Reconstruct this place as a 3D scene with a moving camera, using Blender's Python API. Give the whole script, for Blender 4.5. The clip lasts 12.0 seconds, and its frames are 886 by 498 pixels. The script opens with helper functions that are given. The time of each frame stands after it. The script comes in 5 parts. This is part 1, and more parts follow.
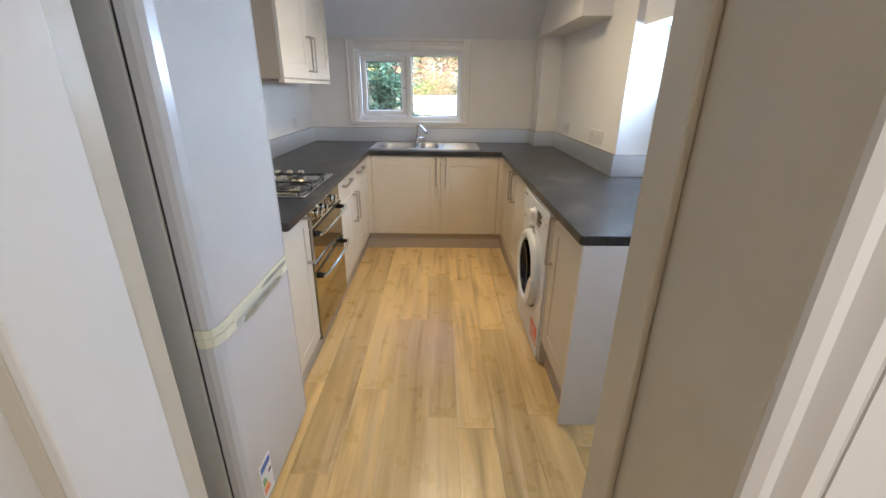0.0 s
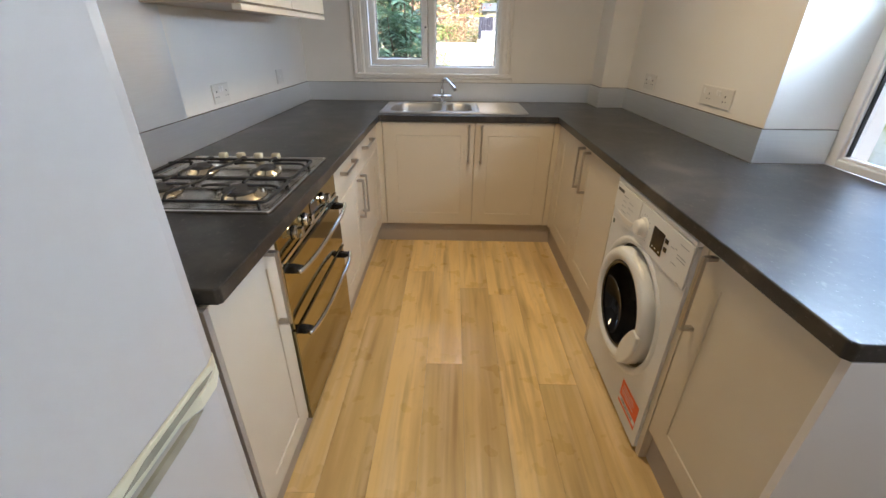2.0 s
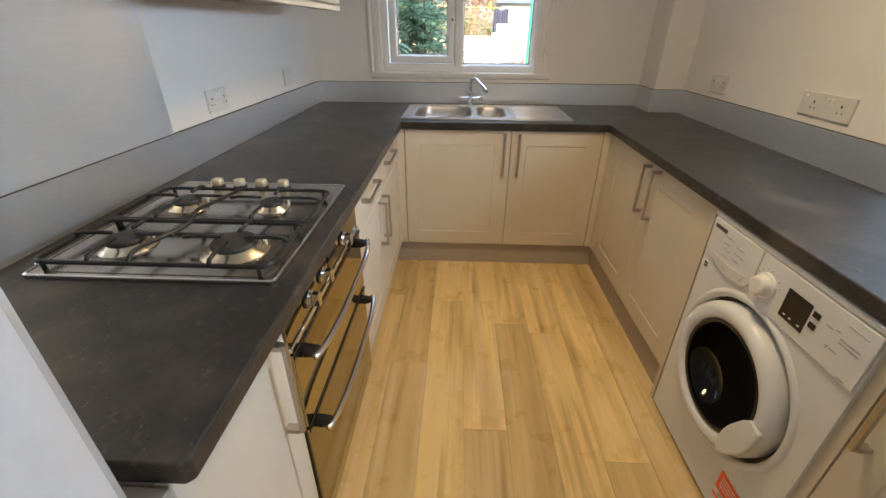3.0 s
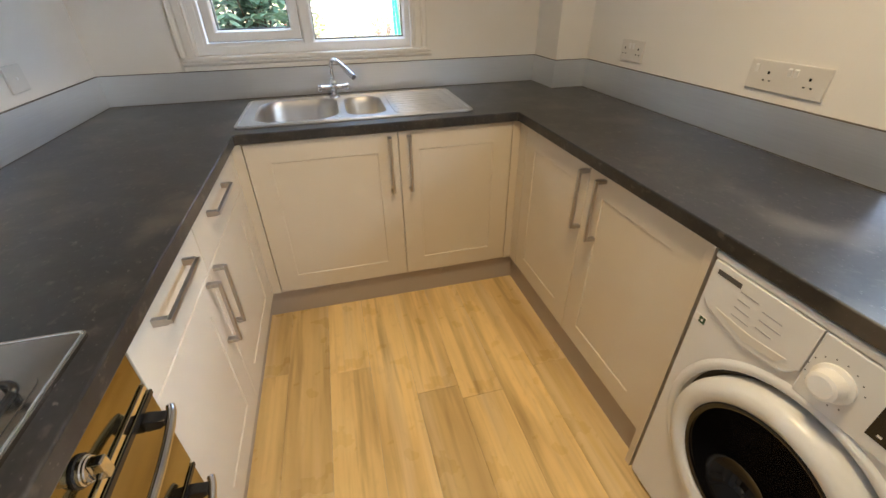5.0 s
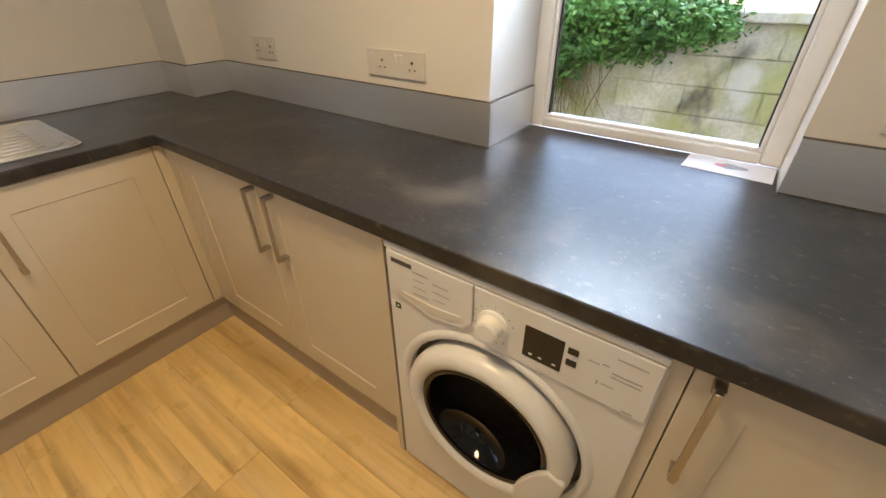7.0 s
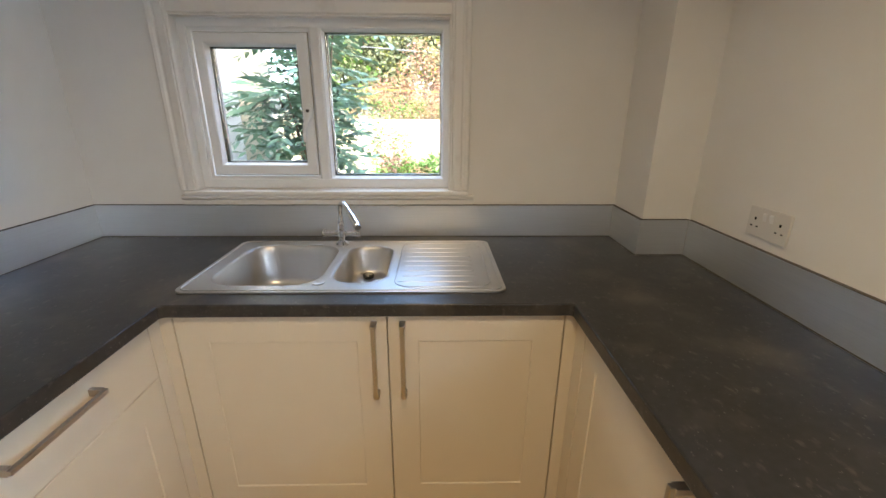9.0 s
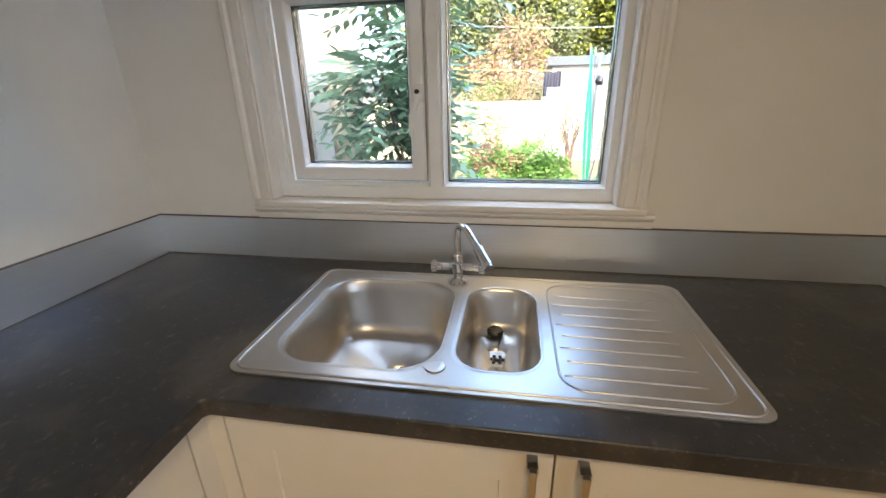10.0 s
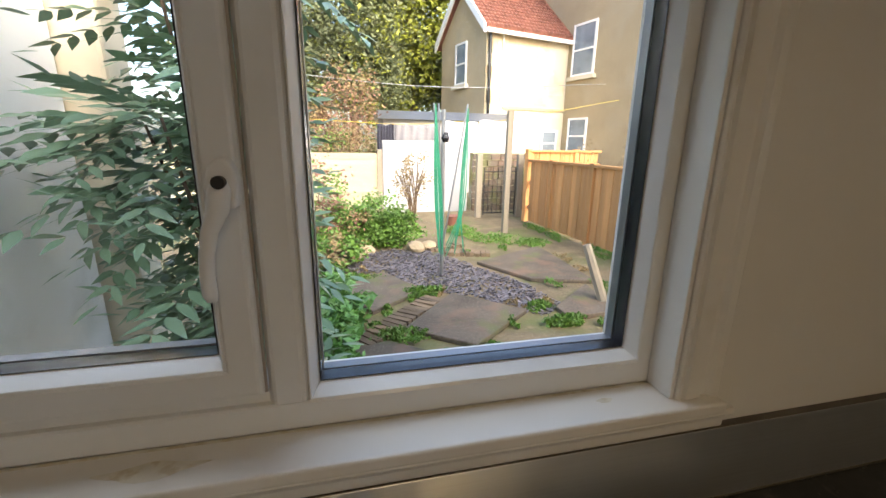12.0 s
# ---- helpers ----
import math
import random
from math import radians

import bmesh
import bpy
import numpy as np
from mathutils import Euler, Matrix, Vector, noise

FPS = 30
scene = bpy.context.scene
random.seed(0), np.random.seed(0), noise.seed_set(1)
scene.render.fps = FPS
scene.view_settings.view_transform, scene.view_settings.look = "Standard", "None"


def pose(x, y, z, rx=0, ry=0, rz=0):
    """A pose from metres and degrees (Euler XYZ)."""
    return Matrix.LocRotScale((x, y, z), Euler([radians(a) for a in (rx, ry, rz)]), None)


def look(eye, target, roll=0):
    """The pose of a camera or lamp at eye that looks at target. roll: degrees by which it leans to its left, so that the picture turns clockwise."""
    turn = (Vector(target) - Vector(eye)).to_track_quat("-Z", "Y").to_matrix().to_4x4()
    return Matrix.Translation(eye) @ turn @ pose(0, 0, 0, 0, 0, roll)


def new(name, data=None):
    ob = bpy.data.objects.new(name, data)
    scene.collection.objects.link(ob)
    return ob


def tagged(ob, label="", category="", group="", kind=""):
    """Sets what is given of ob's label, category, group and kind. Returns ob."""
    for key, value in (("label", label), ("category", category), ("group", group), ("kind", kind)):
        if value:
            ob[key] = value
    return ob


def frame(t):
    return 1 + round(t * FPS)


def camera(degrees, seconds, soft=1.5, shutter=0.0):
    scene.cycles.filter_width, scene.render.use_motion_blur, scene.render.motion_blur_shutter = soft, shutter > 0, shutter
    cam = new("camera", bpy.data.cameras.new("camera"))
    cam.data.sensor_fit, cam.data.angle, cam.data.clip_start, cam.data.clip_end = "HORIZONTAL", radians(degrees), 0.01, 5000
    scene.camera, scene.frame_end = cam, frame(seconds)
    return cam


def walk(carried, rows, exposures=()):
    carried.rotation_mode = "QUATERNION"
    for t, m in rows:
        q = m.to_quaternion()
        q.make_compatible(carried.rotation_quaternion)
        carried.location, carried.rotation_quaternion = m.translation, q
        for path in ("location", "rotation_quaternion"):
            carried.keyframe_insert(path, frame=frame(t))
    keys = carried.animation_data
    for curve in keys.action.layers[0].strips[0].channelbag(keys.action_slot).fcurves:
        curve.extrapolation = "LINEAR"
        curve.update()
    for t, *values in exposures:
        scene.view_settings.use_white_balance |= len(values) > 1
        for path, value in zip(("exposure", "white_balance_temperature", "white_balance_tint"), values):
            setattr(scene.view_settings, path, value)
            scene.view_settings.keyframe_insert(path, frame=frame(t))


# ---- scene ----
cam = camera(94.4, 12.0)
PATH = [
    (0, (0.067, -0.107, 1.421), (0.086, 1.755, 0.691), 0.7),
    (0.5, (0.046, 0.091, 1.388), (0.087, 1.927, 0.598), 0.3),
    (1, (-0.017, 0.338, 1.387), (0.01, 2.147, 0.536), 0.2),
    (1.5, (-0.032, 0.591, 1.361), (-0.046, 2.381, 0.47), 0.4),
    (2, (-0.079, 0.786, 1.364), (-0.112, 2.561, 0.442), 0.5),
    (2.5, (-0.173, 0.987, 1.369), (-0.235, 2.751, 0.43), 0.5),
    (4.5, (-0.268, 1.681, 1.362), (-0.278, 3.43, 0.392), -0.5),
    (5, (-0.167, 1.829, 1.357), (0.246, 3.471, 0.292), -0.9),
    (5.5, (-0.016, 1.844, 1.324), (0.966, 3.094, 0.111), -0.2),
    (6, (0.012, 1.789, 1.31), (1.275, 2.686, 0.044), 0.9),
    (6.5, (0.022, 1.796, 1.322), (1.363, 2.643, 0.103), 0.9),
    (8.5, (0.197, 2.25, 1.448), (0.787, 4.074, 0.877), -0.3),
    (9, (0.209, 2.467, 1.423), (0.251, 4.361, 0.783), 0.3),
    (9.5, (0.096, 2.73, 1.387), (-0.14, 4.592, 0.697), -0.3),
    (10, (-0.016, 2.989, 1.414), (-0.336, 4.831, 0.703), -1.2),
    (10.5, (-0.113, 3.279, 1.395), (-0.418, 5.13, 0.703), -1.2),
    (11, (-0.163, 3.491, 1.415), (-0.228, 5.379, 0.757), 0.6),
    (11.5, (-0.202, 3.668, 1.447), (0.117, 5.563, 0.895), 2.0),
    (12, (-0.168, 3.732, 1.459), (0.287, 5.612, 0.955), 0.9),
]
EXPOSURE = [(0.0, 3.3, 5400, 12), (1.0, 3.15, 5400, 12), (2.5, 3.1, 5900, 12), (5.0, 3.4, 5900, 12), (6.5, 3.35, 6600, 14), (9.0, 3.25, 5900, 12), (10.0, 3.15, 6000, 12), (10.5, 2.92, 6100, 12), (11.2, 2.65, 6300, 12), (12.0, 2.02, 6600, 12)]
walk(cam, [(t, look(eye, target, roll)) for t, eye, target, roll in PATH], EXPOSURE)

# ---- world and lights ----
world = bpy.data.worlds.new("world")
scene.world = world
world.use_nodes = True
wn = world.node_tree
sky = wn.nodes.new("ShaderNodeTexSky")
sky.sky_type = "NISHITA"
sky.sun_disc = False
sky.sun_elevation = radians(33.4)
sky.sun_rotation = radians(160.7)
sky.dust_density = 4.0
wn.links.new(sky.outputs[0], wn.nodes["Background"].inputs[0])
wn.nodes["Background"].inputs[1].default_value = 0.18


def lamp(name, kind, m, energy, color, **more):
    data = bpy.data.lights.new(name, kind)
    data.energy, data.color = energy, color
    for k, v in more.items():
        setattr(data, k, v)
    ob = new(name, data)
    ob.matrix_world = m
    return ob


lamp("sun", "SUN", look((3.5, -10, 7), (0, 0, 0)), 0.42, (1.0, 0.95, 0.87), angle=radians(12))
lamp("ceiling_lamp", "AREA", look((0.15, 2.45, 2.30), (0.15, 2.45, 0)), 1.85, (1.0, 0.73, 0.38), shape="DISK", size=0.3, spread=radians(158))
# unseen fill light, added to lift the doorway and the near floor
lamp("hall_lamp", "AREA", look((0.62, -1.0, 2.25), (0.3, -0.3, 0)), 2.2, (1.0, 0.90, 0.76), shape="DISK", size=0.5)

# fill lamp added out of sight above the window, to strengthen the sky light
lamp("sink_window_sky", "AREA", look((-0.24, 4.62, 2.25), (-0.24, 4.05, 0.95)), 1.15, (0.80, 0.90, 1.0), shape="RECTANGLE", size=1.0, size_y=0.5)
# fill lamp added just behind the vent pane, boosting the sky light indoors
lamp("side_window_sky", "AREA", look((1.500, 2.10, 1.566), (0, 2.1, 1.40)), 1.2, (0.70, 0.85, 1.0), shape="RECTANGLE", size=0.54, size_y=0.18, spread=radians(145))
# unseen fill before the solid door leaf, added for end panel and floor
lamp("outer_door_sky", "AREA", look((1.395, 0.80, 1.50), (0.35, 1.45, 0.2)), 0.9, (0.76, 0.88, 1.0), shape="RECTANGLE", size=0.5, size_y=0.9)


# ---- materials ----
def mat(name, color, rough=0.5, metal=0.0, var=0.0, scale=3.0, fine=0.0, fscale=120.0, bump=0.0, bscale=200.0, rand=0.0, coat=0.0, spec=0.5, rvar=0.0, stretch=None, world_place=False):
    m = bpy.data.materials.new(name)
    m.use_nodes = True
    nt = m.node_tree
    b = nt.nodes["Principled BSDF"]
    b.inputs["Roughness"].default_value = rough
    b.inputs["Metallic"].default_value = metal
    b.inputs["Coat Weight"].default_value = coat
    b.inputs["Coat Roughness"].default_value = 0.08
    b.inputs["Specular IOR Level"].default_value = spec
    tc = nt.nodes.new("ShaderNodeTexCoord")
    vec = tc.outputs["Object"]
    if world_place:
        vec = nt.nodes.new("ShaderNodeNewGeometry").outputs["Position"]
    if stretch:
        mp = nt.nodes.new("ShaderNodeMapping")
        mp.inputs["Scale"].default_value = stretch
        nt.links.new(vec, mp.inputs[0])
        vec = mp.outputs[0]
    base = nt.nodes.new("ShaderNodeRGB")
    base.outputs[0].default_value = (*color, 1)
    out = base.outputs[0]

    def noise_tex(sc, detail=4):
        n = nt.nodes.new("ShaderNodeTexNoise")
        n.inputs["Scale"].default_value = sc
        n.inputs["Detail"].default_value = detail
        nt.links.new(vec, n.inputs["Vector"])
        return n.outputs["Fac"]

    def vary(out, fac, amount):
        mr = nt.nodes.new("ShaderNodeMapRange")
        mr.inputs["From Min"].default_value, mr.inputs["From Max"].default_value = 0.25, 0.75
        mr.inputs["To Min"].default_value, mr.inputs["To Max"].default_value = 1 - amount, 1 + amount
        nt.links.new(fac, mr.inputs["Value"])
        mx = nt.nodes.new("ShaderNodeVectorMath")
        mx.operation = "SCALE"
        nt.links.new(out, mx.inputs[0])
        nt.links.new(mr.outputs[0], mx.inputs["Scale"])
        return mx.outputs[0]

    if var:
        out = vary(out, noise_tex(scale), var)
    if fine:
        out = vary(out, noise_tex(fscale, 2), fine)
    if rand:
        oi = nt.nodes.new("ShaderNodeObjectInfo")
        out = vary(out, oi.outputs["Random"], rand)
    nt.links.new(out, b.inputs["Base Color"])
    if rvar:
        mr = nt.nodes.new("ShaderNodeMapRange")
        mr.inputs["From Min"].default_value, mr.inputs["From Max"].default_value = 0.3, 0.7
        mr.inputs["To Min"].default_value, mr.inputs["To Max"].default_value = max(rough - rvar, 0.02), rough + rvar
        nt.links.new(noise_tex(scale * 2.3), mr.inputs["Value"])
        nt.links.new(mr.outputs[0], b.inputs["Roughness"])
    if bump:
        bp = nt.nodes.new("ShaderNodeBump")
        bp.inputs["Strength"].default_value = 0.35
        bp.inputs["Distance"].default_value = bump
        nt.links.new(noise_tex(bscale, 3), bp.inputs["Height"])
        nt.links.new(bp.outputs[0], b.inputs["Normal"])
    return m


def mix_in(m, fac_socket, color):
    """Lays a second colour over the base colour of m where fac is high."""
    nt = m.node_tree
    b = nt.nodes["Principled BSDF"]
    old = b.inputs["Base Color"].links[0].from_socket
    mx = nt.nodes.new("ShaderNodeMix")
    mx.data_type = "RGBA"
    mx.inputs["B"].default_value = (*color, 1)
    nt.links.new(fac_socket, mx.inputs["Factor"])
    nt.links.new(old, mx.inputs["A"])
    nt.links.new(mx.outputs["Result"], b.inputs["Base Color"])


def blotch(m, scale, lo, hi, color, detail=5.0, stretch=None, amount=1.0, world_place=False):
    nt = m.node_tree
    tc = nt.nodes.new("ShaderNodeTexCoord")
    vec = tc.outputs["Object"]
    if world_place:
        vec = nt.nodes.new("ShaderNodeNewGeometry").outputs["Position"]
    if stretch:
        mp = nt.nodes.new("ShaderNodeMapping")
        mp.inputs["Scale"].default_value = stretch
        nt.links.new(vec, mp.inputs[0])
        vec = mp.outputs[0]
    n = nt.nodes.new("ShaderNodeTexNoise")
    n.inputs["Scale"].default_value, n.inputs["Detail"].default_value = scale, detail
    nt.links.new(vec, n.inputs["Vector"])
    mr = nt.nodes.new("ShaderNodeMapRange")
    mr.inputs["From Min"].default_value, mr.inputs["From Max"].default_value = lo, hi
    mr.inputs["To Max"].default_value = amount
    nt.links.new(n.outputs["Fac"], mr.inputs["Value"])
    mix_in(m, mr.outputs[0], color)
    return m


WALL = blotch(mat("wall_paint", (0.76, 0.73, 0.68), 0.75, var=0.03, scale=1.2, bump=0.0008, bscale=90), 2.0, 0.55, 0.8, (0.68, 0.65, 0.60), amount=0.5)
CEIL = mat("ceiling_paint", (0.74, 0.73, 0.72), 0.8, var=0.02, scale=1.5, bump=0.0006, bscale=70)
TRIM = blotch(mat("gloss_trim_paint", (0.78, 0.75, 0.70), 0.35, var=0.02, scale=4, bump=0.0005, bscale=60), 9, 0.62, 0.75, (0.62, 0.58, 0.5), amount=0.5)
JAMB = blotch(mat("cream_gloss_paint", (0.60, 0.54, 0.43), 0.32, var=0.03, scale=3, bump=0.0008, bscale=35), 6, 0.6, 0.8, (0.5, 0.46, 0.38), amount=0.4)
CREAM = mat("cream_cabinet", (0.595, 0.525, 0.41), 0.38, var=0.015, scale=2, bump=0.0002, bscale=150, rvar=0.05)
CARCASS = mat("cabinet_carcass", (0.36, 0.31, 0.26), 0.5, var=0.03)
TAN = mat("tan_carcass", (0.46, 0.36, 0.25), 0.45, var=0.03)
PLINTH = mat("plinth_board", (0.40, 0.345, 0.285), 0.45, var=0.04, scale=4)
# cabinet cream for the end panel, with cool light put into the tone
ENDP = mat("cool_lit_cream", (0.70, 0.66, 0.63), 0.4, var=0.012, scale=3)
STONE = mat("dark_stone_laminate", (0.021, 0.0205, 0.0205), 0.34, var=0.2, scale=3.5, fine=0.25, fscale=60, rvar=0.015, spec=0.45)
blotch(STONE, 4.5, 0.54, 0.72, (0.085, 0.073, 0.058), detail=9, amount=0.85)
blotch(STONE, 45, 0.60, 0.74, (0.12, 0.105, 0.088), detail=6, stretch=(1, 0.6, 1), amount=0.6)
blotch(STONE, 150, 0.65, 0.76, (0.19, 0.175, 0.155), detail=6, stretch=(1, 0.7, 1), amount=0.65)
blotch(STONE, 11, 0.56, 0.70, (0.055, 0.050, 0.044), detail=9, amount=0.5)
ALU = mat("brushed_aluminium_laminate", (0.71, 0.725, 0.74), 0.34, metal=0.85, var=0.04, scale=1.5, fine=0.04, fscale=300, stretch=(0.02, 0.02, 1), rvar=0.03)
SPLASH = mat("brushed_splash_sheet", (0.66, 0.68, 0.70), 0.33, metal=0.6, var=0.04, scale=1.5, fine=0.03, fscale=300, stretch=(0.02, 0.02, 1))
STEEL = mat("brushed_steel", (0.50, 0.48, 0.45), 0.22, metal=1.0, var=0.04, scale=6, rvar=0.06, bump=0.00015, bscale=400)
SINKSTEEL = mat("satin_sink_steel", (0.56, 0.54, 0.51), 0.34, metal=1.0, var=0.05, scale=5, rvar=0.03)
NICKEL = mat("satin_nickel", (0.46, 0.43, 0.39), 0.32, metal=1.0, var=0.04, scale=30)
CHROME = mat("chrome", (0.80, 0.80, 0.80), 0.07, metal=1.0, var=0.03, scale=12)
PVC = blotch(mat("white_upvc", (0.80, 0.80, 0.79), 0.30, var=0.02, scale=8), 14, 0.6, 0.8, (0.66, 0.65, 0.6), amount=0.3)
GASKET = mat("black_gasket", (0.02, 0.02, 0.022), 0.5, var=0.1)
WHITE = mat("white_enamel", (0.68, 0.68, 0.67), 0.34, coat=0.12, var=0.01, scale=2)
FRIDGE = mat("fridge_enamel", (0.55, 0.55, 0.545), 0.26, coat=0.3, var=0.012, scale=2, bump=0.0003, bscale=220)
FRIDGE_SIDE = mat("fridge_side_steel", (0.50, 0.50, 0.47), 0.35, var=0.02, scale=3)
IVORY = mat("aged_ivory_plastic", (0.68, 0.66, 0.50), 0.35, var=0.05, scale=14)
PLASTIC = mat("white_plastic", (0.78, 0.77, 0.74), 0.3, var=0.015, scale=20)
SOCKET = mat("socket_plastic", (0.66, 0.63, 0.58), 0.3, var=0.02, scale=20)
BLACK = mat("black_plastic", (0.012, 0.012, 0.013), 0.22, var=0.2, scale=20)
IRON = mat("black_enamelled_iron", (0.012, 0.011, 0.010), 0.38, var=0.2, scale=30, bump=0.0003, bscale=300)
BURNER = mat("burner_cap", (0.035, 0.032, 0.03), 0.5, var=0.25, scale=40)
BRASS = mat("warm_alloy", (0.66, 0.58, 0.43), 0.26, metal=1.0, var=0.08, scale=30)
KNOB = mat("champagne_knob", (0.60, 0.54, 0.38), 0.3, metal=0.35, var=0.05, scale=30)
OVENGLASS = mat("bronze_mirror_glass", (0.36, 0.31, 0.17), 0.06, metal=1.0, var=0.04, scale=5)
DARKGLASS = mat("dark_door_glass", (0.012, 0.012, 0.014), 0.05, coat=0.6, var=0.2, scale=10)
PORTHOLE = mat("porthole_glass", (0.005, 0.005, 0.006), 0.07, var=0.2, scale=10, spec=0.28)
RED = mat("red_orange_label", (0.85, 0.12, 0.02), 0.4, var=0.03, scale=30)
PAPER = mat("white_paper", (0.78, 0.77, 0.76), 0.6, var=0.02, scale=30)
INK = mat("dark_ink", (0.06, 0.06, 0.06), 0.5, var=0.1)
GREEN_L = mat("green_label", (0.05, 0.30, 0.09), 0.4, var=0.05)
YELLOW_L = mat("yellow_label", (0.75, 0.55, 0.05), 0.4, var=0.05)
PINK = mat("pink_print", (0.6, 0.2, 0.22), 0.5, var=0.2, scale=60)
GREYINK = mat("grey_print", (0.35, 0.36, 0.38), 0.5, var=0.2, scale=60)
EDGE = mat("dark_edging", (0.10, 0.085, 0.07), 0.5, var=0.2, scale=12)
WETGASKET = mat("glossy_gasket", (0.02, 0.02, 0.024), 0.16, var=0.1, spec=0.8)
GREYSPACER = mat("spacer_metal", (0.30, 0.31, 0.34), 0.35, metal=0.7, var=0.05, scale=20)
STAIN = blotch(mat("yellowed_gloss_paint", (0.72, 0.67, 0.56), 0.4, var=0.1, scale=40), 70, 0.48, 0.62, (0.56, 0.46, 0.30), amount=0.7)
GLASS = bpy.data.materials.new("window_glass")
GLASS.use_nodes = True
gn = GLASS.node_tree
gb = gn.nodes["Principled BSDF"]
gb.inputs["Transmission Weight"].default_value = 1.0
gb.inputs["Roughness"].default_value = 0.0
gb.inputs["IOR"].default_value = 1.12
gb.inputs["Base Color"].default_value = (0.98, 1.0, 0.99, 1)


def wood_floor_mat():
    m = mat("oak_plank", (0.76, 0.545, 0.23), 0.30, rvar=0.06, scale=2.0, rand=0.15, var=0.06, bump=0.0003, bscale=120)
    nt = m.node_tree
    b = nt.nodes["Principled BSDF"]
    oi = nt.nodes.new("ShaderNodeObjectInfo")
    geo = nt.nodes.new("ShaderNodeNewGeometry")
    off = nt.nodes.new("ShaderNodeVectorMath")
    off.operation = "SCALE"
    comb = nt.nodes.new("ShaderNodeCombineXYZ")
    for i in range(3):
        nt.links.new(oi.outputs["Random"], comb.inputs[i])
    nt.links.new(comb.outputs[0], off.inputs[0])
    off.inputs["Scale"].default_value = 37.0
    add = nt.nodes.new("ShaderNodeVectorMath")
    nt.links.new(geo.outputs["Position"], add.inputs[0])
    nt.links.new(off.outputs[0], add.inputs[1])

    def layer(stretch, scale, lo, hi, color, amount, detail=6.0, distort=0.0):
        mp = nt.nodes.new("ShaderNodeMapping")
        mp.inputs["Scale"].default_value = stretch
        nt.links.new(add.outputs[0], mp.inputs[0])
        n = nt.nodes.new("ShaderNodeTexNoise")
        n.inputs["Scale"].default_value, n.inputs["Detail"].default_value, n.inputs["Distortion"].default_value = scale, detail, distort
        nt.links.new(mp.outputs[0], n.inputs["Vector"])
        mr = nt.nodes.new("ShaderNodeMapRange")
        mr.inputs["From Min"].default_value, mr.inputs["From Max"].default_value = lo, hi
        mr.inputs["To Max"].default_value = amount
        nt.links.new(n.outputs["Fac"], mr.inputs["Value"])
        mix_in(m, mr.outputs[0], color)

    layer((7, 0.7, 1), 1.5, 0.44, 0.64, (0.44, 0.285, 0.115), 0.60, 3.0, 0.15)
    layer((11, 0.5, 1), 1.6, 0.50, 0.66, (0.78, 0.60, 0.34), 0.55, 2.0)
    layer((50, 1.4, 1), 1.6, 0.48, 0.76, (0.40, 0.27, 0.12), 0.22, 4.0, 0.1)
    layer((9, 0.55, 1), 2.0, 0.56, 0.72, (0.30, 0.18, 0.07), 0.60, 3.0, 0.25)
    layer((26, 10.0, 1), 1.0, 0.56, 0.72, (0.42, 0.28, 0.13), 0.16, 3.0, 1.2)
    return m


OAK = wood_floor_mat()


# ---- mesh helpers ----
def part(name, bm, material, parent=None, label="", kind="", smooth=False, bevel=0.0, segments=2):
    bmesh.ops.recalc_face_normals(bm, faces=bm.faces)
    me = bpy.data.meshes.new(name)
    bm.to_mesh(me)
    bm.free()
    me.materials.append(material)
    if smooth:
        for p in me.polygons:
            p.use_smooth = True
    ob = new(name, me)
    if parent:
        ob.parent = parent
    if bevel:
        mod = ob.modifiers.new("bevel", "BEVEL")
        mod.width, mod.segments, mod.limit_method, mod.angle_limit = bevel, segments, "ANGLE", radians(40)
    return tagged(ob, label=label, kind=kind)


def thing(name, m, label, category, group=""):
    e = new(name)
    e.matrix_world = m if isinstance(m, Matrix) else Matrix.Translation(m)
    e.empty_display_size = 0.1
    return tagged(e, label, category, group)


def box(bm, x0, x1, y0, y1, z0, z1):
    v = [bm.verts.new((x, y, z)) for z in (z0, z1) for y in (y0, y1) for x in (x0, x1)]
    for f in ((0, 1, 3, 2), (4, 5, 7, 6), (0, 1, 5, 4), (2, 3, 7, 6), (0, 2, 6, 4), (1, 3, 7, 5)):
        bm.faces.new([v[i] for i in f])
    return bm


def boxes(*rows):
    bm = bmesh.new()
    for r in rows:
        box(bm, *r)
    return bm


def prism(points, axis, a, b):
    """A prism: points in the plane across axis (x: (y, z); y: (x, z); z: (x, y))."""
    bm = bmesh.new()
    put = {"x": lambda p, t: (t, p[0], p[1]), "y": lambda p, t: (p[0], t, p[1]), "z": lambda p, t: (p[0], p[1], t)}[axis]
    lo, hi = [bm.verts.new(put(p, a)) for p in points], [bm.verts.new(put(p, b)) for p in points]
    bm.faces.new(lo), bm.faces.new(hi)
    for i in range(len(points)):
        j = (i + 1) % len(points)
        bm.faces.new((lo[i], lo[j], hi[j], hi[i]))
    return bm


def rounded(x0, x1, y0, y1, r, n=6):
    pts = []
    for cx, cy, a in ((x1 - r, y1 - r, 0), (x0 + r, y1 - r, 90), (x0 + r, y0 + r, 180), (x1 - r, y0 + r, 270)):
        for i in range(n + 1):
            t = radians(a + 90 * i / n)
            pts.append((cx + r * math.cos(t), cy + r * math.sin(t)))
    return pts


